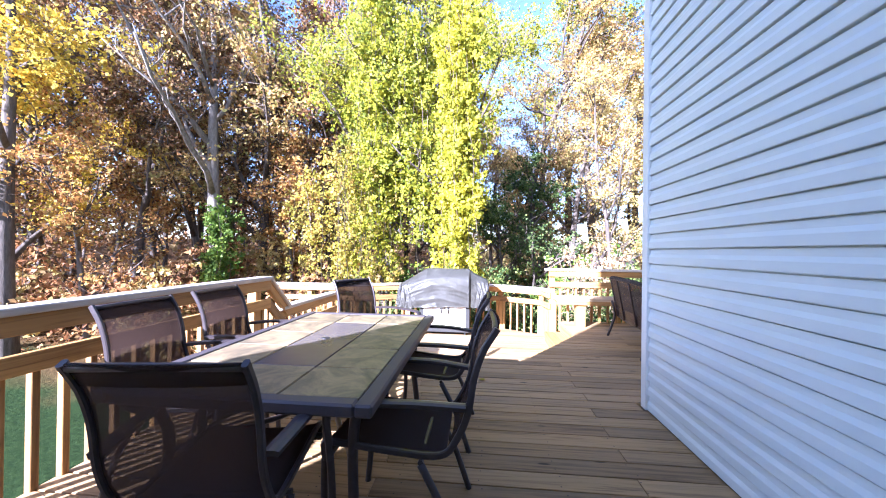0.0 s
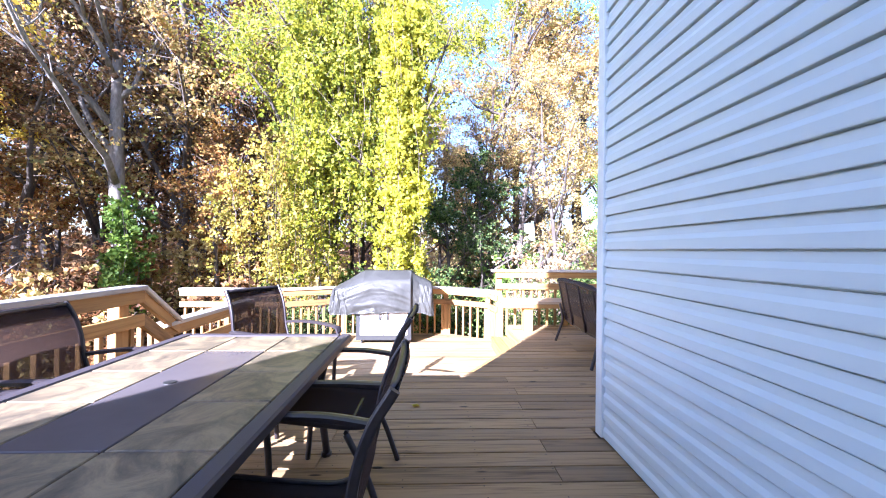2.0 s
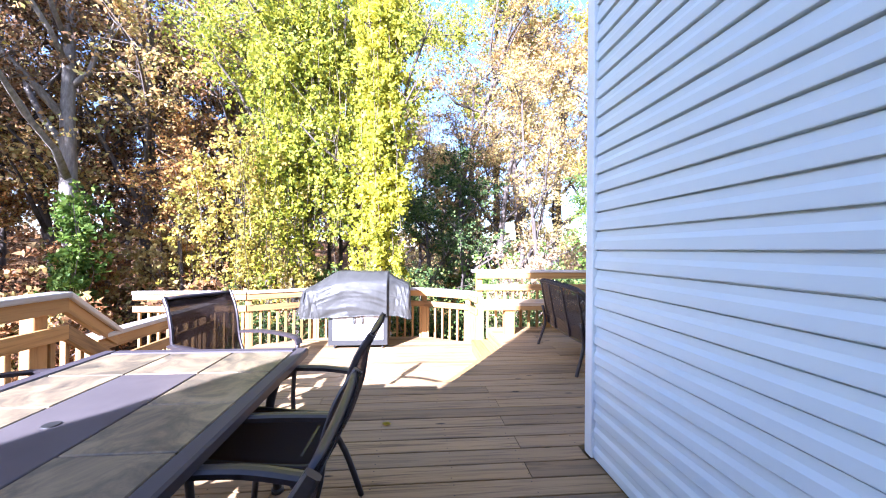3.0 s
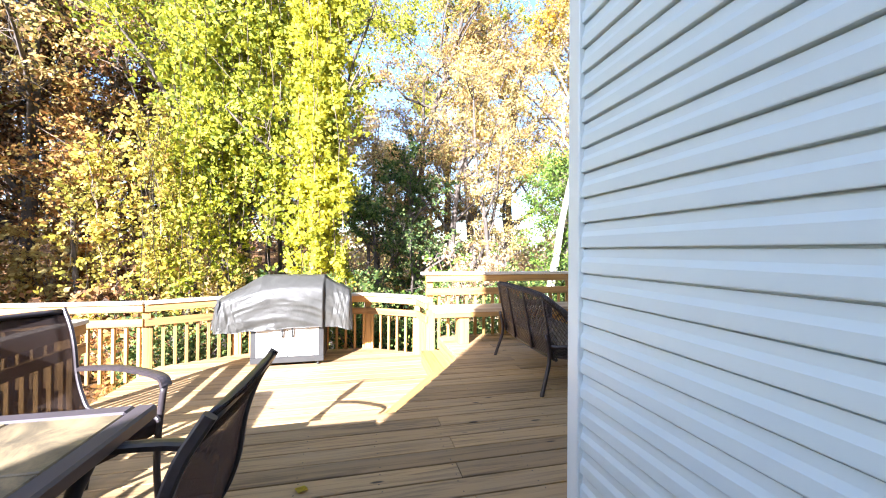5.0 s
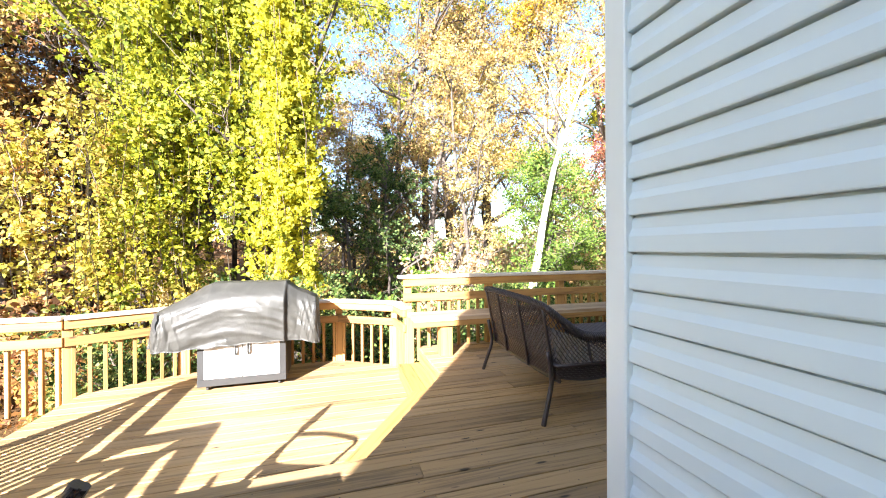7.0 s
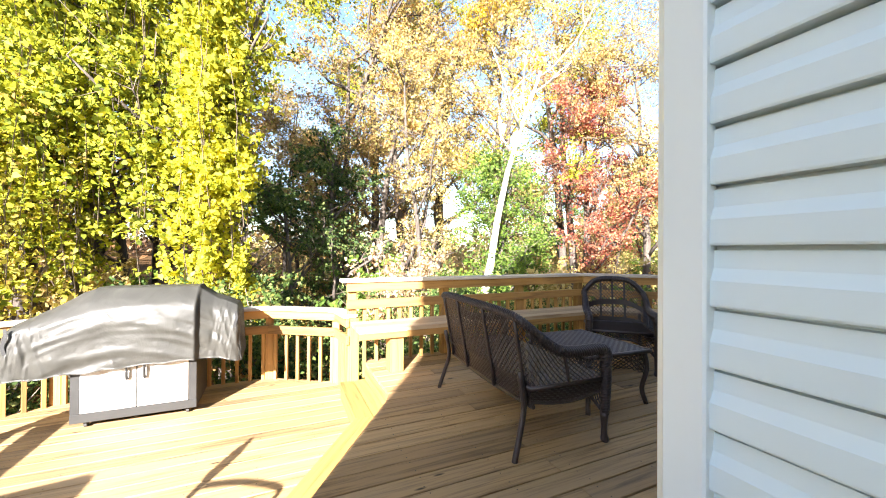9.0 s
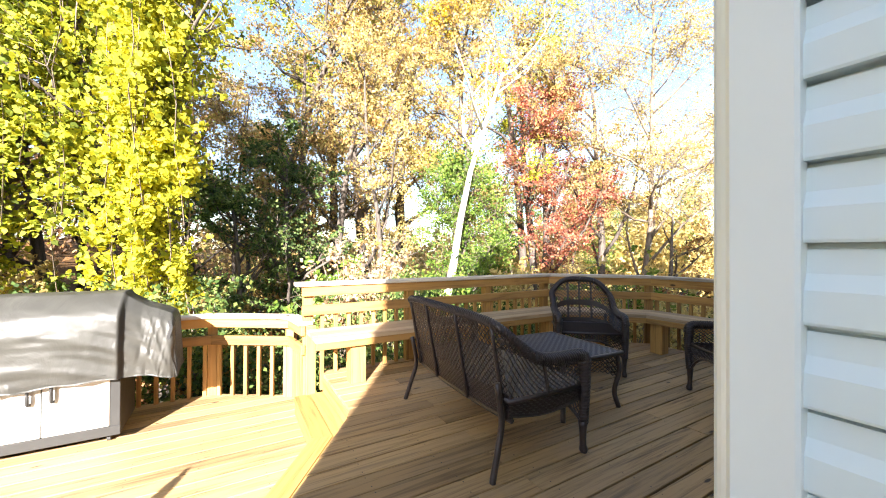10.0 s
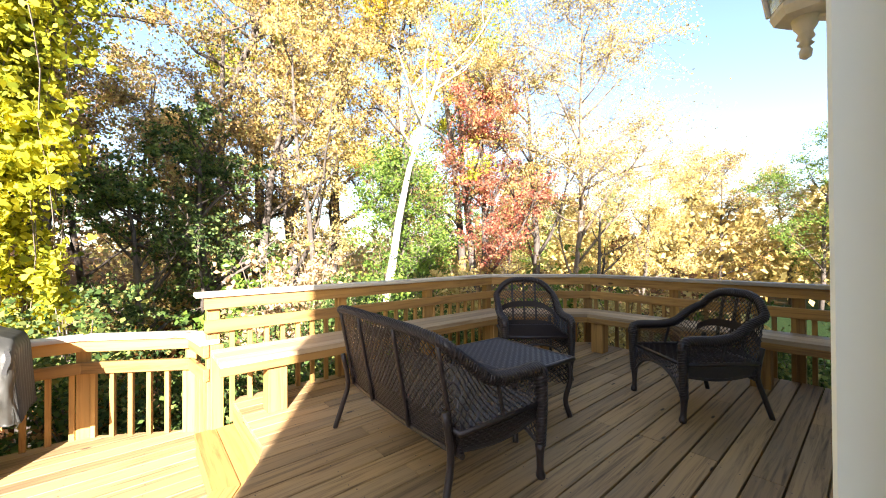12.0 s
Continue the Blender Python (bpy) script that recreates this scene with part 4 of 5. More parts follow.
def wicker_seat(label, name, category, W, top, m, drop=0.05, group="wicker furniture", rim=0.023):
    """An armchair or two-seater of resin wicker. Front towards +y; the back's rim sweeps forward and down into wide arms."""
    t = thing(name, label, category, group, m)
    h, D, seat = W / 2, 0.27, 0.40
    single = W < 0.8

    def prof(u):
        return top - drop * abs(u) ** 3.5

    def lean(z):
        return -D - 0.015 - 0.19 * max(0, z - 0.3)

    def back(u, v):
        a = 2 * u - 1
        z = 0.29 + (prof(a) - 0.29) * v
        return (a * h * 0.985, lean(z) + 0.035 * a * a, z)

    def stretch(v0, v1, off=0.0):
        def fn(u, v):
            x, y, z = back(u, v0 + (v1 - v0) * v)
            return (x, y + off, z)
        return fn
    nb = max(16, int(W / 0.034))
    part("backrest", lattice(stretch(0.26, 1), nb, 11, 0.0037), WICKER, t, "open diagonal wicker lattice")["kind"] = "stuff"
    # close-woven bands across the back
    for v0, v1 in ((0.0, 0.27),) + (((0.52, 0.60),) if single else ()):
        part("woven_band", weave(stretch(v0, v1, 0.003), nb * 2, max(4, int((v1 - v0) * 44)), 0.007), WICKER, t, "close-woven band")["kind"] = "stuff"
    for f in ((-0.42, 0.0, 0.42) if single else (-0.93, -0.35, 0.35, 0.93)):
        bm = bmesh.new()
        tube(bm, [Vector(back((f + 1) / 2, v / 6)) + Vector((0, -0.010, 0)) for v in range(7)], 0.0125, 6)
        smooth(part("back_slat", bm, WICKER, t))
    # rim of the back, running on into both arms
    zc = prof(1)
    arm = 0.565 if single else 0.59
    wing = [(0.285, arm - 0.07), (0.275, arm - 0.022), (0.22, arm), (0.04, arm), (-0.10, arm + 0.025), (-0.22, arm + 0.11), (-0.31, 0.71 + 0.62 * (zc - 0.71))]
    left = [Vector((-h - 0.004, y, z)) for y, z in wing]
    mid = [Vector((a * h * 0.985, lean(prof(a)) + 0.035 * a * a, prof(a))) for a in [-0.96 + 0.16 * i for i in range(13)]]
    right = [Vector((-p.x, p.y, p.z)) for p in left][::-1]
    line = curve(left + mid + right, 4)
    wide = [rim + (0.004 if single else 0.010) * min(1.0, max(0.0, (0.72 - p.z) / 0.1)) for p in line]
    bm = bmesh.new()
    rope(bm, line, wide, 0.0055, 0.07)
    smooth(part("rolled_rim", bm, WICKER, t, "thick braided rim running into wide arms"))
    ys, zs = [w[0] for w in wing[1:]][::-1] + [0.3], [w[1] for w in wing[1:]][::-1] + [arm - 0.05]

    def seat_fn(u, v):
        return ((2 * u - 1) * (h - 0.02), -D + v * (2 * D), seat - 0.012 * math.sin(v * math.pi) + 0.008 * v)
    part("seat", weave(seat_fn, max(12, int(W / 0.04)), 22, 0.0095), WICKER, t, "close-woven wicker seat")["kind"] = "stuff"

    def apron(u, v):
        a = 2 * u - 1
        return (a * (h - 0.02), D + 0.005, seat - 0.015 - v * (0.05 + 0.15 * abs(a) ** 2.4))
    part("apron", lattice(apron, nb, 4, 0.0046), WICKER, t)["kind"] = "stuff"
    bm = bmesh.new()
    tube(bm, [apron(u / 16, 1) for u in range(17)], 0.011, 6)
    part("apron_rail", bm, WICKER, t)
    bm = bmesh.new()
    tube(bm, [back(u / 16, 0) for u in range(17)], 0.014, 6)
    part("lower_rail", bm, WICKER, t)
    bm = bmesh.new()
    tube(bm, [(-h, D, seat), (h, D, seat), (h, -D, seat), (-h, -D, seat)], 0.016, 6, True)
    smooth(part("seat_frame", bm, WICKER, t))
    for sx in (-1, 1):
        def cheek(u, v, sx=sx):
            y1 = -0.33 + u * 0.58
            zt = float(np.interp(y1, ys, zs)) - 0.015
            z = seat + v * (zt - seat)
            y0 = -D + u * 2 * D
            return (sx * (h - 0.004), y0 + (y1 - y0) * v, z)

        def pan(u, v, sx=sx):
            z = seat + 0.005 - v * (0.085 + 0.035 * math.sin(u * math.pi))
            return (sx * (h - 0.002 - 0.02 * v), -D + u * 2 * D, z)
        part("side_panel", lattice_side(cheek, 15, 6, 0.0038), WICKER, t, "open wicker lattice under the arm")["kind"] = "stuff"
        part("side_skirt", weave(pan, 24, 8, 0.007), WICKER, t, "close-woven side of the seat")["kind"] = "stuff"
        bm = bmesh.new()
        tube(bm, [pan(u / 10, 1) for u in range(11)], 0.011, 6)
        part("side_rail", bm, WICKER, t)
        bm = bmesh.new()
        tube(bm, [cheek(0.5, v / 4) for v in range(5)], 0.012, 6)
        part("arm_post", bm, WICKER, t)
        bm = bmesh.new()
        rope(bm, curve([(sx * h, D + 0.004, arm - 0.03), (sx * (h + 0.004), D + 0.010, 0.40), (sx * h, D + 0.004, 0.18)], 5), [0.036 - 0.0010 * k for k in range(11)], 0.0052, 0.07)
        tube(bm, curve([(sx * h, D, 0.19), (sx * (h - 0.004), D + 0.004, 0.06), (sx * (h - 0.004), D + 0.012, 0.0)], 5), [0.028, 0.025, 0.022, 0.020, 0.019, 0.019, 0.020, 0.024, 0.026, 0.025, 0.02], 8)
        smooth(part("leg", bm, WICKER, t))
        bm = bmesh.new()
        tube(bm, curve([(sx * (h - 0.03), lean(0.5) - 0.012, 0.5), (sx * (h - 0.035), -D - 0.03, 0.30), (sx * (h - 0.02), -D - 0.065, 0.15), (sx * (h - 0.006), -D - 0.105, 0.018), (sx * (h - 0.005), -D - 0.107, 0.0)], 4), 0.0175, 8)
        smooth(part("leg", bm, WICKER, t))
    return t


def lattice_side(fn, nu, nv, r):
    """As lattice, for a panel across x."""
    bm = bmesh.new()
    k = nu + nv
    for fam in (0, 1):
        for s in range(1, k):
            pts = []
            for i in range(nv * 2 + 1):
                v = i / (nv * 2)
                u = (s - v * nv) / nu if fam == 0 else (s - nv + v * nv) / nu
                if -1e-6 <= u <= 1 + 1e-6:
                    p = Vector(fn(min(max(u, 0), 1), v))
                    pts.append((p.x + r * 0.6 * (1 if (i + s + fam) % 2 else -1), p.y, p.z))
            if len(pts) > 1:
                tube(bm, pts, r, 3)
    return bm


wicker_seat("dark brown resin wicker loveseat with rolled arms", "loveseat", "loveseat", 1.22, 0.835, pose(2.575, 4.885, 0, 0, 0, -93), 0.03)
wicker_seat("dark brown wicker armchair with an arched back by the bench", "wicker_armchair", "armchair", 0.61, 0.885, pose(4.22, 5.35, 0, 0, 0, 139), 0.15, rim=0.029)
wicker_seat("dark brown wicker armchair standing apart in the shade", "wicker_armchair", "armchair", 0.60, 0.865, pose(4.50, 4.06, 0, 0, 0, 53), 0.14, rim=0.029)


def coffee_table():
    w, d, z = 0.62, 0.76, 0.425
    t = thing("coffee_table", "dark brown wicker coffee table between the seats", "table", "wicker furniture", pose(3.32, 4.93, 0, 0, 0, -3))

    def topfn(u, v):
        return ((u - 0.5) * w, (v - 0.5) * d, z)
    part("tabletop", weave(topfn, 20, 30, 0.0075), WICKER, t, "close-woven flat top")["kind"] = "stuff"
    bm = bmesh.new()
    tube(bm, [(-w / 2, -d / 2, z - 0.006), (w / 2, -d / 2, z - 0.006), (w / 2, d / 2, z - 0.006), (-w / 2, d / 2, z - 0.006)], 0.018, 6, True)
    smooth(part("edge_rail", bm, WICKER, t))
    for sy in (-1, 1):
        part("apron", lattice(lambda u, v: ((u - 0.5) * (w - 0.06), sy * (d / 2 - 0.02), z - 0.02 - v * (0.10 + 0.08 * (2 * u - 1) ** 2)), 10, 4, 0.0046), WICKER, t)["kind"] = "stuff"
    for sx in (-1, 1):
        part("apron", lattice_side(lambda u, v: (sx * (w / 2 - 0.02), (u - 0.5) * (d - 0.06), z - 0.02 - v * (0.10 + 0.08 * (2 * u - 1) ** 2)), 13, 4, 0.0046), WICKER, t)["kind"] = "stuff"
        for sy in (-1, 1):
            x, yy = sx * (w / 2 - 0.03), sy * (d / 2 - 0.03)
            bm = bmesh.new()
            tube(bm, curve([(x, yy, z - 0.01), (x + sx * 0.015, yy + sy * 0.015, 0.28), (x - sx * 0.01, yy - sy * 0.01, 0.12), (x + sx * 0.012, yy + sy * 0.012, 0.0)], 4), 0.019, 7)
            smooth(part("leg", bm, WICKER, t))
    return t


coffee_table()

# ---- porch lantern on the north wall ----


def lantern():
    t = thing("wall_lantern", "cream-painted glass wall lantern with a turned finial", "lamp", m=pose(2.75, WALL_Y + 0.172, 1.81))

    def ring(bm, prof, sides, mat_z=0):
        rings = []
        for r, z in prof:
            rings.append([bm.verts.new((r * math.cos(math.tau * (k + 0.5) / sides), r * math.sin(math.tau * (k + 0.5) / sides), z)) for k in range(sides)])
        for a, b in zip(rings, rings[1:]):
            for k in range(sides):
                bm.faces.new((a[k], a[(k + 1) % sides], b[(k + 1) % sides], b[k]))
        bm.faces.new(rings[0][::-1])
        bm.faces.new(rings[-1])
    bm = bmesh.new()
    ring(bm, [(0.004, -0.03), (0.014, -0.022), (0.016, -0.005), (0.010, 0.008), (0.020, 0.016), (0.012, 0.026), (0.022, 0.036), (0.017, 0.052), (0.028, 0.07), (0.034, 0.10)], 14)
    smooth(part("finial", bm, LANTERN, t))
    bm = bmesh.new()
    ring(bm, [(0.03, 0.095), (0.072, 0.10), (0.082, 0.125), (0.080, 0.14)], 6)
    part("base", bm, LANTERN, t)
    bm = bmesh.new()
    ring(bm, [(0.082, 0.14), (0.115, 0.36)], 6)
    part("glass", bm, GLASS, t, "clear bevelled glass")
    for k in range(6):
        a = math.tau * (k + 0.5) / 6
        bm = bmesh.new()
        tube(bm, [(0.084 * math.cos(a), 0.084 * math.sin(a), 0.138), (0.118 * math.cos(a), 0.118 * math.sin(a), 0.362)], 0.007, 5)
        part("corner_bar", bm, LANTERN, t)
    bm = bmesh.new()
    ring(bm, [(0.125, 0.36), (0.13, 0.375), (0.10, 0.41), (0.045, 0.46), (0.02, 0.48), (0.022, 0.50), (0.005, 0.53)], 6)
    part("roof", bm, LANTERN, t)
    bm = bmesh.new()
    tube(bm, curve([(0, -0.168, 0.12), (0, -0.10, 0.06), (0, -0.03, 0.085)], 5), 0.011, 7)
    part("bracket", bm, LANTERN, t)
    part("wall_plate", box((0.11, 0.02, 0.26), Matrix.Translation((0, -0.158, 0.14)), 0.006), LANTERN, t)


lantern()

# a dropped leaf on the boards
for lx, ly in ((0.44, 3.48),):
    bm = bmesh.new()
    outline = [(0.0, -0.03), (0.022, -0.014), (0.03, 0.006), (0.016, 0.026), (0.0, 0.042), (-0.016, 0.026), (-0.03, 0.006), (-0.022, -0.014)]
    c0 = bm.verts.new((0, 0, 0.003))
    vs = [bm.verts.new((x, yy, 0.008 + 0.006 * math.sin(7 * x * 30))) for x, yy in outline]
    for i in range(8):
        bm.faces.new((c0, vs[i], vs[(i + 1) % 8]))
    bmesh.ops.solidify(bm, geom=bm.faces[:], thickness=0.001)
    ob = part("fallen_leaf", bm, YELLOW)
    ob.matrix_basis = pose(lx, ly, 0.0015, 0, 0, 70)
    tagged(ob, "small curled yellow leaf lying on the boards", "leaf")

# ---- trees ----


def leaf_mesh(name, pts, size, mat, rng, droop=0.0, lobed=False):
    """Many small folded leaves, one island each, round the given points; lobed ones have a broad heart-shaped outline."""
    n = len(pts)
    u = rng.normal(size=(n, 3))
    u[:, 2] -= droop
    u /= np.linalg.norm(u, axis=1)[:, None]
    w = rng.normal(size=(n, 3))
    v = np.cross(u, w)
    v /= np.linalg.norm(v, axis=1)[:, None]
    nn = np.cross(u, v)
    s = size * rng.uniform(0.55, 1.45, n)[:, None]
    if lobed:
        shape = ((-0.42, 0.0, 0.0), (-0.5, 0.26, 0.08), (-0.08, 0.46, 0.13), (0.62, 0.0, -0.06), (-0.08, -0.46, 0.13), (-0.5, -0.26, 0.08))
    else:
        shape = ((-0.5, 0.0, 0.0), (0.0, 0.34, 0.12), (0.55, 0.0, 0.0), (0.0, -0.34, 0.12))
    k = len(shape)
    co = np.empty((n, k, 3))
    for i, (a, b, c) in enumerate(shape):
        co[:, i] = pts + (u * a + v * b + nn * c) * s
    me = bpy.data.meshes.new(name)
    me.vertices.add(n * k)
    me.vertices.foreach_set("co", co.ravel())
    me.loops.add(n * k)
    me.loops.foreach_set("vertex_index", np.arange(n * k, dtype=np.int32))
    me.polygons.add(n)
    me.polygons.foreach_set("loop_start", np.arange(0, n * k, k, dtype=np.int32))
    me.polygons.foreach_set("loop_total", np.full(n, k, dtype=np.int32))
    me.update(calc_edges=True)
    me.materials.append(mat)
    return me


def twig_mesh(name, p0, p1, r, mat):
    """Thin three-sided twigs from p0 to p1."""
    n = len(p0)
    d = p1 - p0
    d /= np.maximum(np.linalg.norm(d, axis=1), 1e-6)[:, None]
    a = np.cross(d, np.array((0.31, 0.52, 0.79)))
    a /= np.maximum(np.linalg.norm(a, axis=1), 1e-6)[:, None]
    b = np.cross(d, a)
    co = np.empty((n, 4, 3))
    for i in range(3):
        w = math.tau * i / 3
        co[:, i] = p0 + (a * math.cos(w) + b * math.sin(w)) * r
    co[:, 3] = p1
    face = np.array((0, 1, 3, 1, 2, 3, 2, 0, 3))
    idx = (np.arange(n)[:, None] * 4 + face[None, :]).ravel().astype(np.int32)
    me = bpy.data.meshes.new(name)
    me.vertices.add(n * 4)
    me.vertices.foreach_set("co", co.ravel())
    me.loops.add(n * 9)
    me.loops.foreach_set("vertex_index", idx)
    me.polygons.add(n * 3)
    me.polygons.foreach_set("loop_start", np.arange(0, n * 9, 3, dtype=np.int32))
    me.polygons.foreach_set("loop_total", np.full(n * 3, 3, dtype=np.int32))
    me.update(calc_edges=True)
    me.materials.append(mat)
    return me


def limb_set(rng, base, height, r0, lean, spread, depth=3, first=0.35, kids=7):
    """Lines of a tree's trunk and limbs: lists of points with radii."""
    lines = []

    def grow(p, d, length, r, level):
        k = 6 if level == 0 else 5
        pts, rad = [p.copy()], [r]
        q, dd = p.copy(), d.copy()
        for i in range(k):
            dd = (dd + rng.normal(size=3) * (0.06 if level == 0 else 0.16) + np.array((0, 0, 0.05 * level))).astype(float)
            dd /= np.linalg.norm(dd)
            q = q + dd * length / k
            pts.append(q.copy())
            rad.append(r * (1 - 0.8 * (i + 1) / k) + 0.004)
        lines.append((pts, rad, level))
        if level < depth:
            m = kids if level == 0 else 3
            for j in range(m):
                s = first + (1 - first) * (j + rng.uniform(0.2, 0.8)) / m if level == 0 else rng.uniform(0.3, 0.95)
                i = min(k - 1, int(s * k))
                f = s * k - i
                o = pts[i] * (1 - f) + pts[i + 1] * f
                a = rng.uniform(0, math.tau)
                nd = dd * 0.2 + np.array((math.cos(a), math.sin(a), rng.uniform(0.35, 0.9))) * 0.8
                nd /= np.linalg.norm(nd)
                grow(o, nd, length * spread * rng.uniform(0.6, 1.1) * (1.15 - 0.6 * s if level == 0 else 0.8), max(0.006, rad[i] * 0.55), level + 1)
    d0 = np.array((lean[0], lean[1], 1.0))
    grow(np.array(base, float), d0 / np.linalg.norm(d0), height, r0, 0)
    return lines


SPRAY = 26


def tree(label, x, y, height, r0, mat, n, size, seed, lean=(0, 0), bark_mat=None, spread=0.42, first=0.35, kids=8, clump=0.42, depth=2, vines=0, group="woodland trees", category="tree", low=0.0):
    """A tapered trunk with limbs, and a crown of leaf clumps gathered round the limbs' outer parts."""
    rng = np.random.default_rng(seed)
    z = ground_z(x, y) - 0.1
    lines = limb_set(rng, (0, 0, 0), height, r0, lean, spread, depth, first, kids)
    t = thing("tree", label, category, group, Matrix.Translation((x, y, z)))
    bm = bmesh.new()
    for pts, rad, level in lines:
        tube(bm, [tuple(p) for p in pts], rad, 7 if level == 0 else 4)
    smooth(part("trunk", bm, bark_mat or BARK, t))
    if n:
        hubs = []
        for pts, rad, level in lines:
            if level >= 1:
                hubs += pts[2:]
            elif level == 0:
                hubs += pts[-2:]
        hubs = np.array(hubs)
        hubs = hubs[rng.random(len(hubs)) < 0.8]
        if low:
            hubs = hubs[hubs[:, 2] > low]
        n = int(n * 2.6)
        # sprays of leaves on twigs, with gaps between them
        k = max(40, n // SPRAY)
        root = hubs[rng.integers(0, len(hubs), k)]
        tip = root + rng.normal(size=(k, 3)) * clump * np.array((1, 1, 0.75)) + np.array((0, 0, 0.1))
        fill = rng.gamma(1.6, 1.0, k)
        own = rng.choice(k, n, p=fill / fill.sum())
        along = rng.uniform(0.35, 1.1, n)[:, None]
        pts = root[own] + (tip[own] - root[own]) * along + rng.normal(size=(n, 3)) * (0.20 * clump) * np.array((1, 1, 0.6))
        c = new("crown", leaf_mesh("crown", pts, size * 0.5, mat, rng))
        c.parent = t
        c = tagged(new("twig", twig_mesh("twig", root, tip, 0.009, TWIG)), kind="stuff")
        c.parent = t
    return t


def vine_curtain(label, x, y, w, depth, z0, z1, n, size, mat, seed, strands=30):
    """Hanging strands of creeper over a dead tree."""
    rng = np.random.default_rng(seed)
    t = thing("vine", label, "vine", "creepers", Matrix.Translation((x, y, ground_z(x, y))))
    g = ground_z(x, y)
    bm = bmesh.new()
    pts = []
    for i in range(strands):
        sx, sy = rng.normal() * w * 0.42, rng.normal() * depth * 0.5
        top = z1 - rng.uniform(0, 0.35) * (z1 - z0) * (abs(sx) / max(w, 0.1))
        bot = z0 + rng.uniform(0.0, 0.5) * (z1 - z0) if i % 3 else z0 + rng.uniform(0, 0.1) * (z1 - z0)
        k = 8
        line = []
        for j in range(k + 1):
            f = j / k
            line.append((sx + 0.12 * math.sin(3 * f + i) + rng.normal() * 0.05, sy + rng.normal() * 0.05, top - (top - bot) * f - g))
        tube(bm, line, 0.009, 3)
        m = max(20, int(n * 2.3 / strands))
        hubs = rng.random(max(3, int((top - bot) / 0.5)))
        f = np.clip(hubs[rng.integers(0, len(hubs), m)] + rng.normal(size=m) * 0.016, 0, 0.999)
        idx = np.clip((f * k).astype(int), 0, k - 1)
        la = np.array(line)
        p = la[idx] + (la[idx + 1] - la[idx]) * ((f * k - idx)[:, None])
        puff = 0.08 + 0.13 * np.abs(np.sin(f * 9 + i))
        # leaves gather in tufts off the strand
        tuft = rng.normal(size=(max(4, m // 14), 3)) * 1.0
        own = ((f * 37 + i).astype(int) * 7 + rng.integers(0, 3, m)) % len(tuft)
        pts.append(p + tuft[own] * puff[:, None] + rng.normal(size=(m, 3)) * 0.05)
    part("stem", bm, TWIG, t)
    c = new("foliage", leaf_mesh("foliage", np.concatenate(pts), size * 0.52, mat, rng, 0.5, True))
    c.parent = t
    return t


def shrub(label, x, y, r, h, n, size, mat, seed, twigs=14, category="shrub"):
    rng = np.random.default_rng(seed)
    t = thing("shrub", label, category, "undergrowth", Matrix.Translation((x, y, ground_z(x, y) - 0.05)))
    bm = bmesh.new()
    hubs = []
    for i in range(twigs):
        a, q = rng.uniform(0, math.tau), rng.uniform(0.2, 1.0)
        end = np.array((math.cos(a) * r * q, math.sin(a) * r * q, h * rng.uniform(0.55, 1.0)))
        mid = end * np.array((0.35, 0.35, 0.6))
        line = curve([(0, 0, 0), tuple(mid), tuple(end)], 3)
        tube(bm, line, [0.02 - 0.0025 * k for k in range(len(line))], 4)
        hubs += [np.array(p) for p in line[2:]]
    part("stem", bm, TWIG, t)
    if n:
        hubs = np.array(hubs)
        k = max(20, n // 16)
        knot = hubs[rng.integers(0, len(hubs), k)] + rng.normal(size=(k, 3)) * 0.27 * min(1.5, r)
        pts = knot[rng.integers(0, k, n)] + rng.normal(size=(n, 3)) * 0.07
        pts[:, 2] = np.maximum(pts[:, 2], 0.08)
        c = new("foliage", leaf_mesh("foliage", pts, size, mat, rng))
        c.parent = t
    return t


# the creeper-hung trees behind the lower deck
tree("dead tree carrying bright yellow-green creeper", 0.0, 10.9, 11, 0.16, VINE, 2500, 0.16, 11, (0.02, 0.02), clump=0.5, low=5)
tree("tall tree buried in yellow-green creeper", -2.6, 11.6, 12, 0.2, VINE, 7000, 0.17, 12, (0.0, 0.0), clump=0.7, spread=0.36, kids=10, first=0.25)
tree("tall tree covered in yellow-green creeper", -3.7, 12.6, 11.5, 0.2, VINE, 5000, 0.17, 13, (-0.03, 0.0), clump=0.7, kids=9)
tree("slender tree draped with green creeper", -1.2, 13.2, 12.5, 0.18, VINE, 5000, 0.17, 14, clump=0.7, kids=9)
vine_curtain("yellow creeper hanging in a narrow column, sunlight put into its leaf colour", -0.16, 10.3, 0.52, 0.5, -0.6, 8.5, 11500, 0.15, VINE_BRIGHT, 21, 34)
vine_curtain("yellow-green creeper hanging like a curtain", -1.85, 11.0, 1.1, 0.9, 1.2, 8.5, 7000, 0.145, VINE, 22, 30)
vine_curtain("yellow-green creeper hanging in ragged strands", -2.9, 11.2, 1.5, 1.0, 0.0, 9.0, 11000, 0.145, VINE, 23, 40)
vine_curtain("thin pale creeper strands over bare twigs", -3.6, 10.4, 1.6, 0.8, -0.8, 4.0, 3000, 0.13, VINE_DRY, 24, 30)

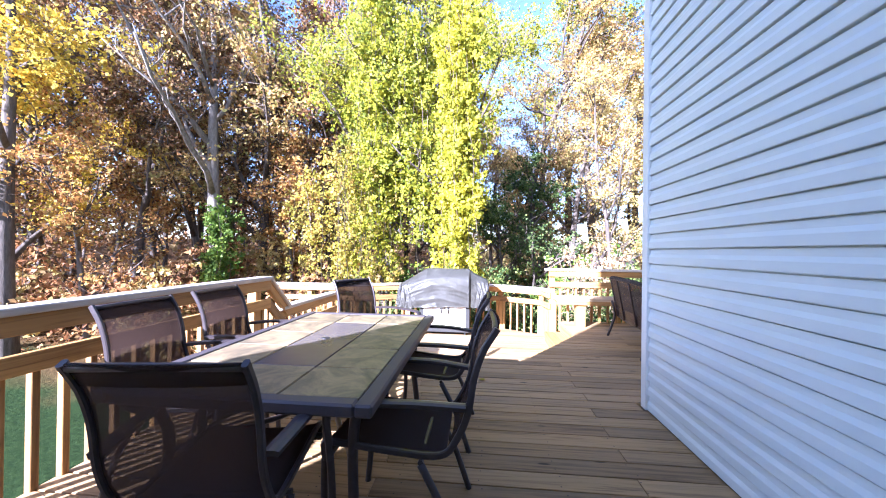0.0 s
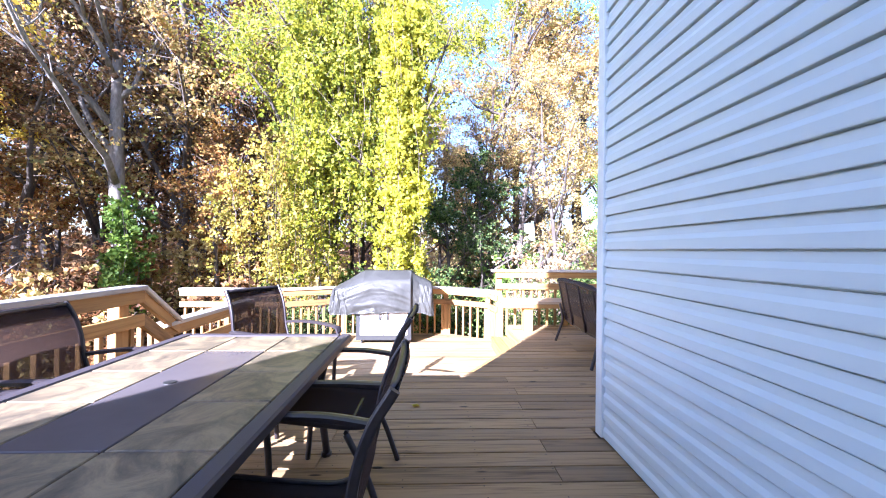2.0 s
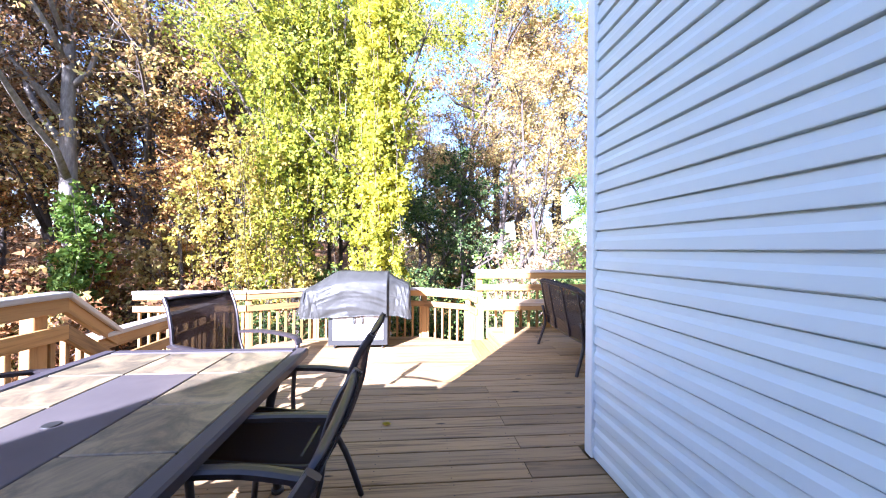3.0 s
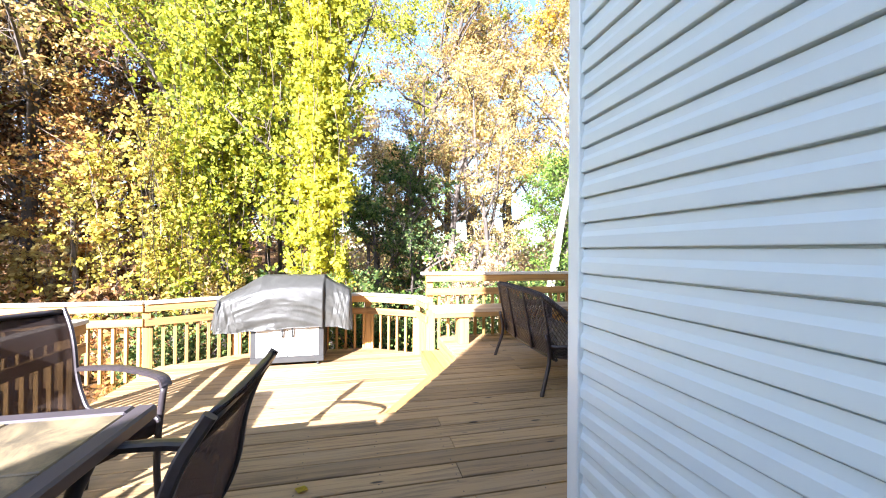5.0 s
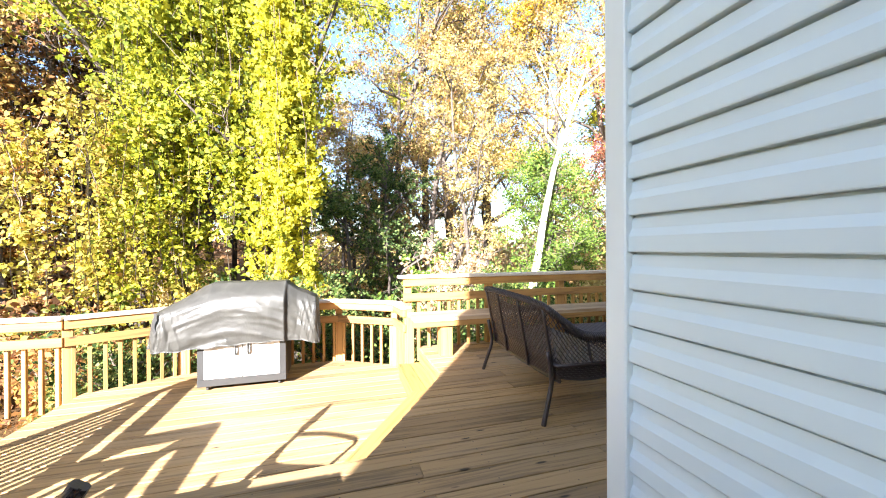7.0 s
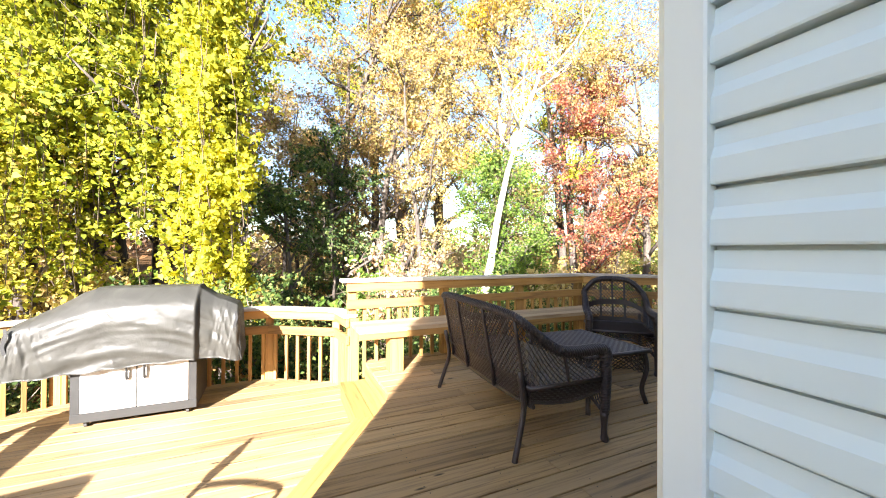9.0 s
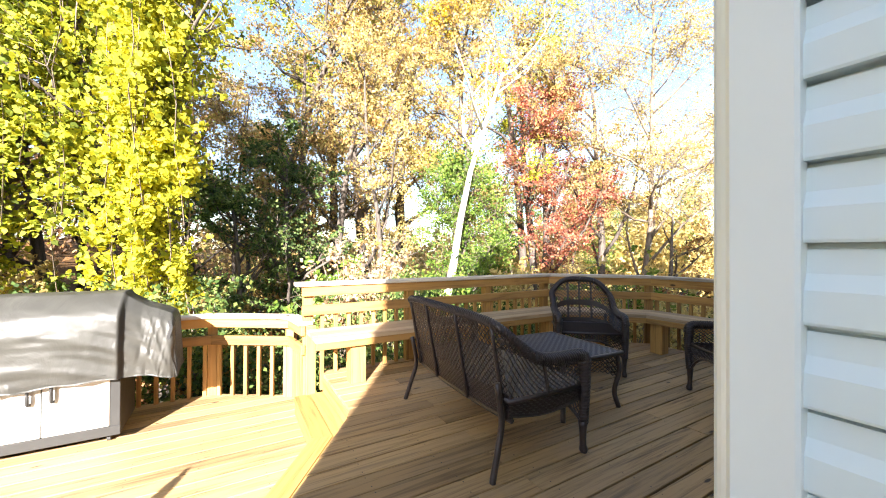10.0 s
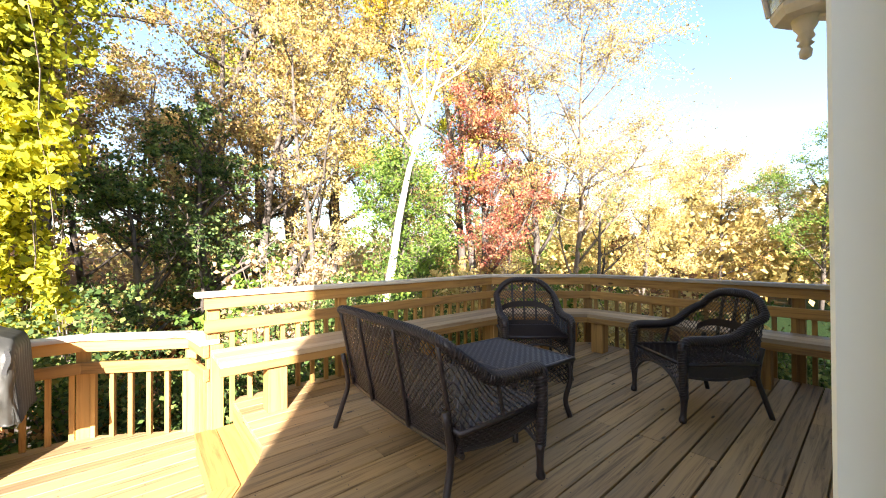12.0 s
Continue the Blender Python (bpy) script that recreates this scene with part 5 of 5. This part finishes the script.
# single trees
tree("grey forked tree with bare limbs and ivy", -7.5, 10.7, 12, 0.25, PEACH, 500, 0.16, 31, (-0.06, 0.0), BARK_GREY, spread=0.5, kids=11, depth=3)
vine_curtain("green ivy climbing a grey trunk", -7.5, 10.5, 0.4, 0.35, -1.2, 2.4, 1500, 0.17, GREEN, 32, 14)
tree("leaning pale-barked tree with few leaves", 6.2, 12.0, 8.2, 0.15, PALE, 700, 0.14, 33, (0.10, -0.06), BARK_PALE, first=0.7, kids=5)
tree("bright yellow maple at the wood's edge", -10.4, 7.6, 10.5, 0.2, YELLOW, 5600, 0.2, 34, first=0.2, kids=10, clump=0.6)
tree("dark evergreen between autumn trees", 2.6, 13.6, 5.8, 0.14, DARKGREEN, 3600, 0.17, 35, first=0.1, kids=18, clump=0.30, spread=0.42)
tree("tan-leaved oak in the sun", 5.6, 16.5, 12, 0.22, PEACH, 5200, 0.19, 36, first=0.15, kids=11, clump=0.62)
tree("orange-tan oak in the sun", 7.6, 18.5, 13, 0.22, PEACH, 4800, 0.2, 37, first=0.15, kids=11, clump=0.65)
tree("red-leaved maple beyond the railing", 11.6, 13.2, 9.5, 0.18, RED, 9000, 0.17, 38, first=0.12, kids=12, clump=0.5)
tree("orange maple in front of the sky", 14.2, 12.4, 11, 0.18, PEACH, 5000, 0.17, 39, first=0.15, kids=11, clump=0.55)
tree("thin-leaved pale yellow tree beyond the railing", 14.0, 10.6, 12.5, 0.11, PALE, 15000, 0.13, 40, bark_mat=TWIG, first=0.15, kids=20, clump=0.85, spread=0.42)
tree("yellow-green tree top in the sun", 5.4, 20.0, 15, 0.25, VINE, 6000, 0.22, 41, first=0.45, kids=11, clump=0.7)
tree("green-leaved young tree beyond the railing", 7.3, 13.0, 5.6, 0.09, GREEN, 7000, 0.15, 42, first=0.1, kids=14, clump=0.5, spread=0.5)
tree("rust-leaved oak at the wood edge", 3.4, 17.5, 11, 0.2, PEACH, 3600, 0.2, 43, first=0.15, kids=10, clump=0.6)
tree("bare dark tree with a few leaves", 13.2, 9.4, 4.6, 0.11, RUST, 400, 0.14, 44, (0.1, 0), first=0.15, kids=8, depth=3)

tree("tall tan oak filling the gap", 9.8, 16.2, 13, 0.2, PEACH, 4600, 0.19, 45, first=0.12, kids=12, clump=0.6)
tree("tall yellow-green tree behind the oaks", 10.6, 17.6, 15, 0.22, YELLOW, 5500, 0.2, 46, first=0.3, kids=11, clump=0.65)
tree("tall orange oak behind the maple", 13.2, 15.8, 13.5, 0.22, PEACH, 4500, 0.2, 47, first=0.15, kids=12, clump=0.65)
tree("tan oak beside the evergreen", 4.0, 14.6, 10.5, 0.16, PEACH, 4200, 0.18, 48, first=0.12, kids=11, clump=0.55)
tree("slim tan-leaved tree beyond the bench", 4.9, 12.8, 8.5, 0.1, PALE, 2600, 0.15, 49, first=0.15, kids=9, clump=0.5)

tree("tall yellow-green tree over the red maple", 12.8, 15.0, 15, 0.2, VINE, 5000, 0.2, 50, first=0.35, kids=11, clump=0.65)
tree("dark holly in the undergrowth", 1.2, 12.7, 4.2, 0.1, DARKGREEN, 3200, 0.15, 51, first=0.05, kids=14, clump=0.36, spread=0.5)
tree("tall brown oak behind the creeper", -6.6, 16.5, 14, 0.2, RUST, 4500, 0.2, 53, first=0.2, kids=11, clump=0.6)
tree("tall tan oak behind the creeper", -0.8, 18.5, 15, 0.2, PEACH, 4000, 0.2, 54, first=0.5, kids=11, clump=0.6)
tree("tall brown-leaved tree above the evergreen", 2.2, 19.0, 15, 0.2, PEACH, 2500, 0.2, 55, first=0.6, kids=11, clump=0.6)

tree("orange-leaved dogwood at the lawn's edge", -9.6, 8.6, 5.6, 0.09, ORANGE, 2600, 0.16, 58, first=0.2, kids=10, clump=0.5, spread=0.5)
tree("rust-orange young oak in the wood", -6.0, 12.2, 5.5, 0.08, ORANGE, 3500, 0.16, 59, first=0.2, kids=10, clump=0.5, spread=0.45)
tree("orange-tan young oak behind the railing", -11.0, 12.4, 6.5, 0.1, ORANGE, 4500, 0.17, 64, first=0.2, kids=10, clump=0.5, spread=0.45)

for i, (x, yy) in enumerate(((-13.5, 11.5), (-11.2, 14.2), (-9.4, 13.2), (-8.2, 15.6), (-5.6, 14.4), (-15.0, 9.0), (-10.4, 10.6))):
    tree("tall brown-leaved oak with dark trunk in the wood", x, yy, 12.5 + (i % 3), 0.15, (BROWN, RUST, BROWN)[i % 3], 5200, 0.19, 70 + i, (0.03 * (i % 3 - 1), 0), spread=0.36, first=0.25, kids=13, clump=0.6)

# the wood behind, thinning out to the east
rng0 = np.random.default_rng(5)
spec = [(RUST, "rust-brown oak in the wood"), (PEACH, "tan oak in the wood"), (BROWN, "brown oak deep in the wood"), (BROWN, "dull brown oak in the wood"), (RUST, "half-bare brown tree in the wood")]
for i in range(34):
    az = radians(-78 + 95 * (i + rng0.uniform(0, 1)) / 34)
    r = rng0.uniform(14, 24)
    x, yy = 0.5 + r * math.sin(az), 1.5 + r * math.cos(az)
    if -6 < x < 2 and yy < 15:
        yy += 4
    k = int(rng0.integers(0, 5)) if x < -3 else int(rng0.choice((0, 1, 1, 3)))
    mat, lab = spec[k]
    if x > 0.5:
        yy += 6
    tree(lab, x, yy, rng0.uniform(9, 14), rng0.uniform(0.11, 0.2), mat, 3600 if k != 4 else 1200, 0.21, 100 + i, (rng0.normal() * 0.05, rng0.normal() * 0.05), spread=0.36, first=0.14, kids=9, clump=0.62)
for i in range(16):
    az = radians(38 + 62 * (i + rng0.uniform(0, 1)) / 16)
    r = rng0.uniform(24, 36)
    x, yy = 1.2 + r * math.sin(az), 3.0 + r * math.cos(az)
    mat, lab = ((PALE, "pale yellow tree in the distance"), (PEACH, "tan tree in the distance"), (GREEN, "green tree in the distance"))[int(rng0.choice((0, 0, 1, 2)))]
    tree(lab, x, yy, rng0.uniform(7.5, 11.5), 0.13, mat, 5500, 0.18, 200 + i, spread=0.42, first=0.08, kids=10, clump=0.7)

# undergrowth
for i in range(44):
    az = radians(-75 + 150 * (i + rng0.uniform(0, 1)) / 44)
    r = rng0.uniform(9.5, 15)
    x, yy = 0.5 + r * math.sin(az), 2.0 + r * math.cos(az)
    if yy < 8.6 and x < 6.6:
        yy = 9.0
    k = int(rng0.integers(0, 5))
    if x < -4 and k in (0, 3):
        k = 1
    mat, lab = ((GREEN, "green leafy shrub"), (RUST, "rust-brown shrub"), (PALE, "pale twiggy shrub"), (GREEN, "dense green briar"), (PEACH, "tan-leaved shrub"))[k]
    shrub(lab + " at the wood's edge", x, yy, rng0.uniform(0.9, 1.6), rng0.uniform(1.4, 3.0), 2000, 0.12, mat, 300 + i)

# green briar right behind the decks
for i, (x, yy) in enumerate(((-2.2, 8.7), (-0.6, 8.6), (0.7, 8.7), (1.9, 8.4), (3.0, 8.0), (4.3, 8.3), (5.6, 8.0), (7.6, 4.6), (4.6, 9.9), (8.0, 3.6))):
    shrub("low green briar behind the deck railing", x, yy, 0.95, 1.75 + 0.3 * (i % 3), 6500, 0.062, BRIAR, 400 + i, 22)

for i, (lab, x, yy, r, h, cnt, mat) in enumerate((
        ("cream-leaved shrub behind the bench", 2.9, 9.7, 0.8, 3.1, 1900, CREAM), ("cream-leaved twiggy shrub behind the bench", 4.0, 10.5, 0.9, 3.2, 1900, CREAM),
        ("low orange-leaved shrub below the creeper", 0.9, 9.6, 0.8, 1.7, 2200, ORANGE), ("orange-leaved shrub behind the railing", -3.4, 9.3, 0.9, 1.6, 2200, ORANGE),
        ("yellowing shrub beyond the far bench", 8.8, 6.4, 1.1, 2.3, 2600, PALE), ("pale yellow shrub beyond the far bench", 9.6, 8.2, 1.2, 2.5, 2600, PALE))):
    shrub(lab, x, yy, r, h, cnt, 0.085, mat, 450 + i, 16)

# far woods and leaf litter
rng1 = np.random.default_rng(8)
for mat, a0, a1, hm, cnt, lab in ((BROWN, -95, -2, 16.0, 40000, "brown autumn woods in the distance"), (PEACH, -2, 48, 6.5, 12000, "tan autumn woods in the distance"), (PALE, 48, 112, 8.0, 36000, "pale yellow woods in the distance")):
    az = np.radians(rng1.uniform(a0, a1, cnt))
    r = rng1.uniform(30, 52, cnt)
    hmax = hm * (0.75 + 0.25 * np.sin(az * 23) * np.cos(az * 51))
    zz = GROUND + rng1.random(cnt) ** 0.8 * hmax
    far = new("far_woods", leaf_mesh("far_woods", np.stack((r * np.sin(az), 2 + r * np.cos(az), zz), 1), 0.38, mat, rng1))
    tagged(far, lab, "woods", kind="stuff")
n = 26000
lx, ly = rng1.uniform(-22, 20, n), rng1.uniform(7.6, 24, n)
lz = np.array([ground_z(a, b) for a, b in zip(lx, ly)]) + 0.03
tagged(new("fallen_leaves", leaf_mesh("fallen_leaves", np.stack((lx, ly, lz), 1), 0.13, LITTER, rng1)), "brown fallen leaves on the woodland floor", "leaves", kind="stuff")
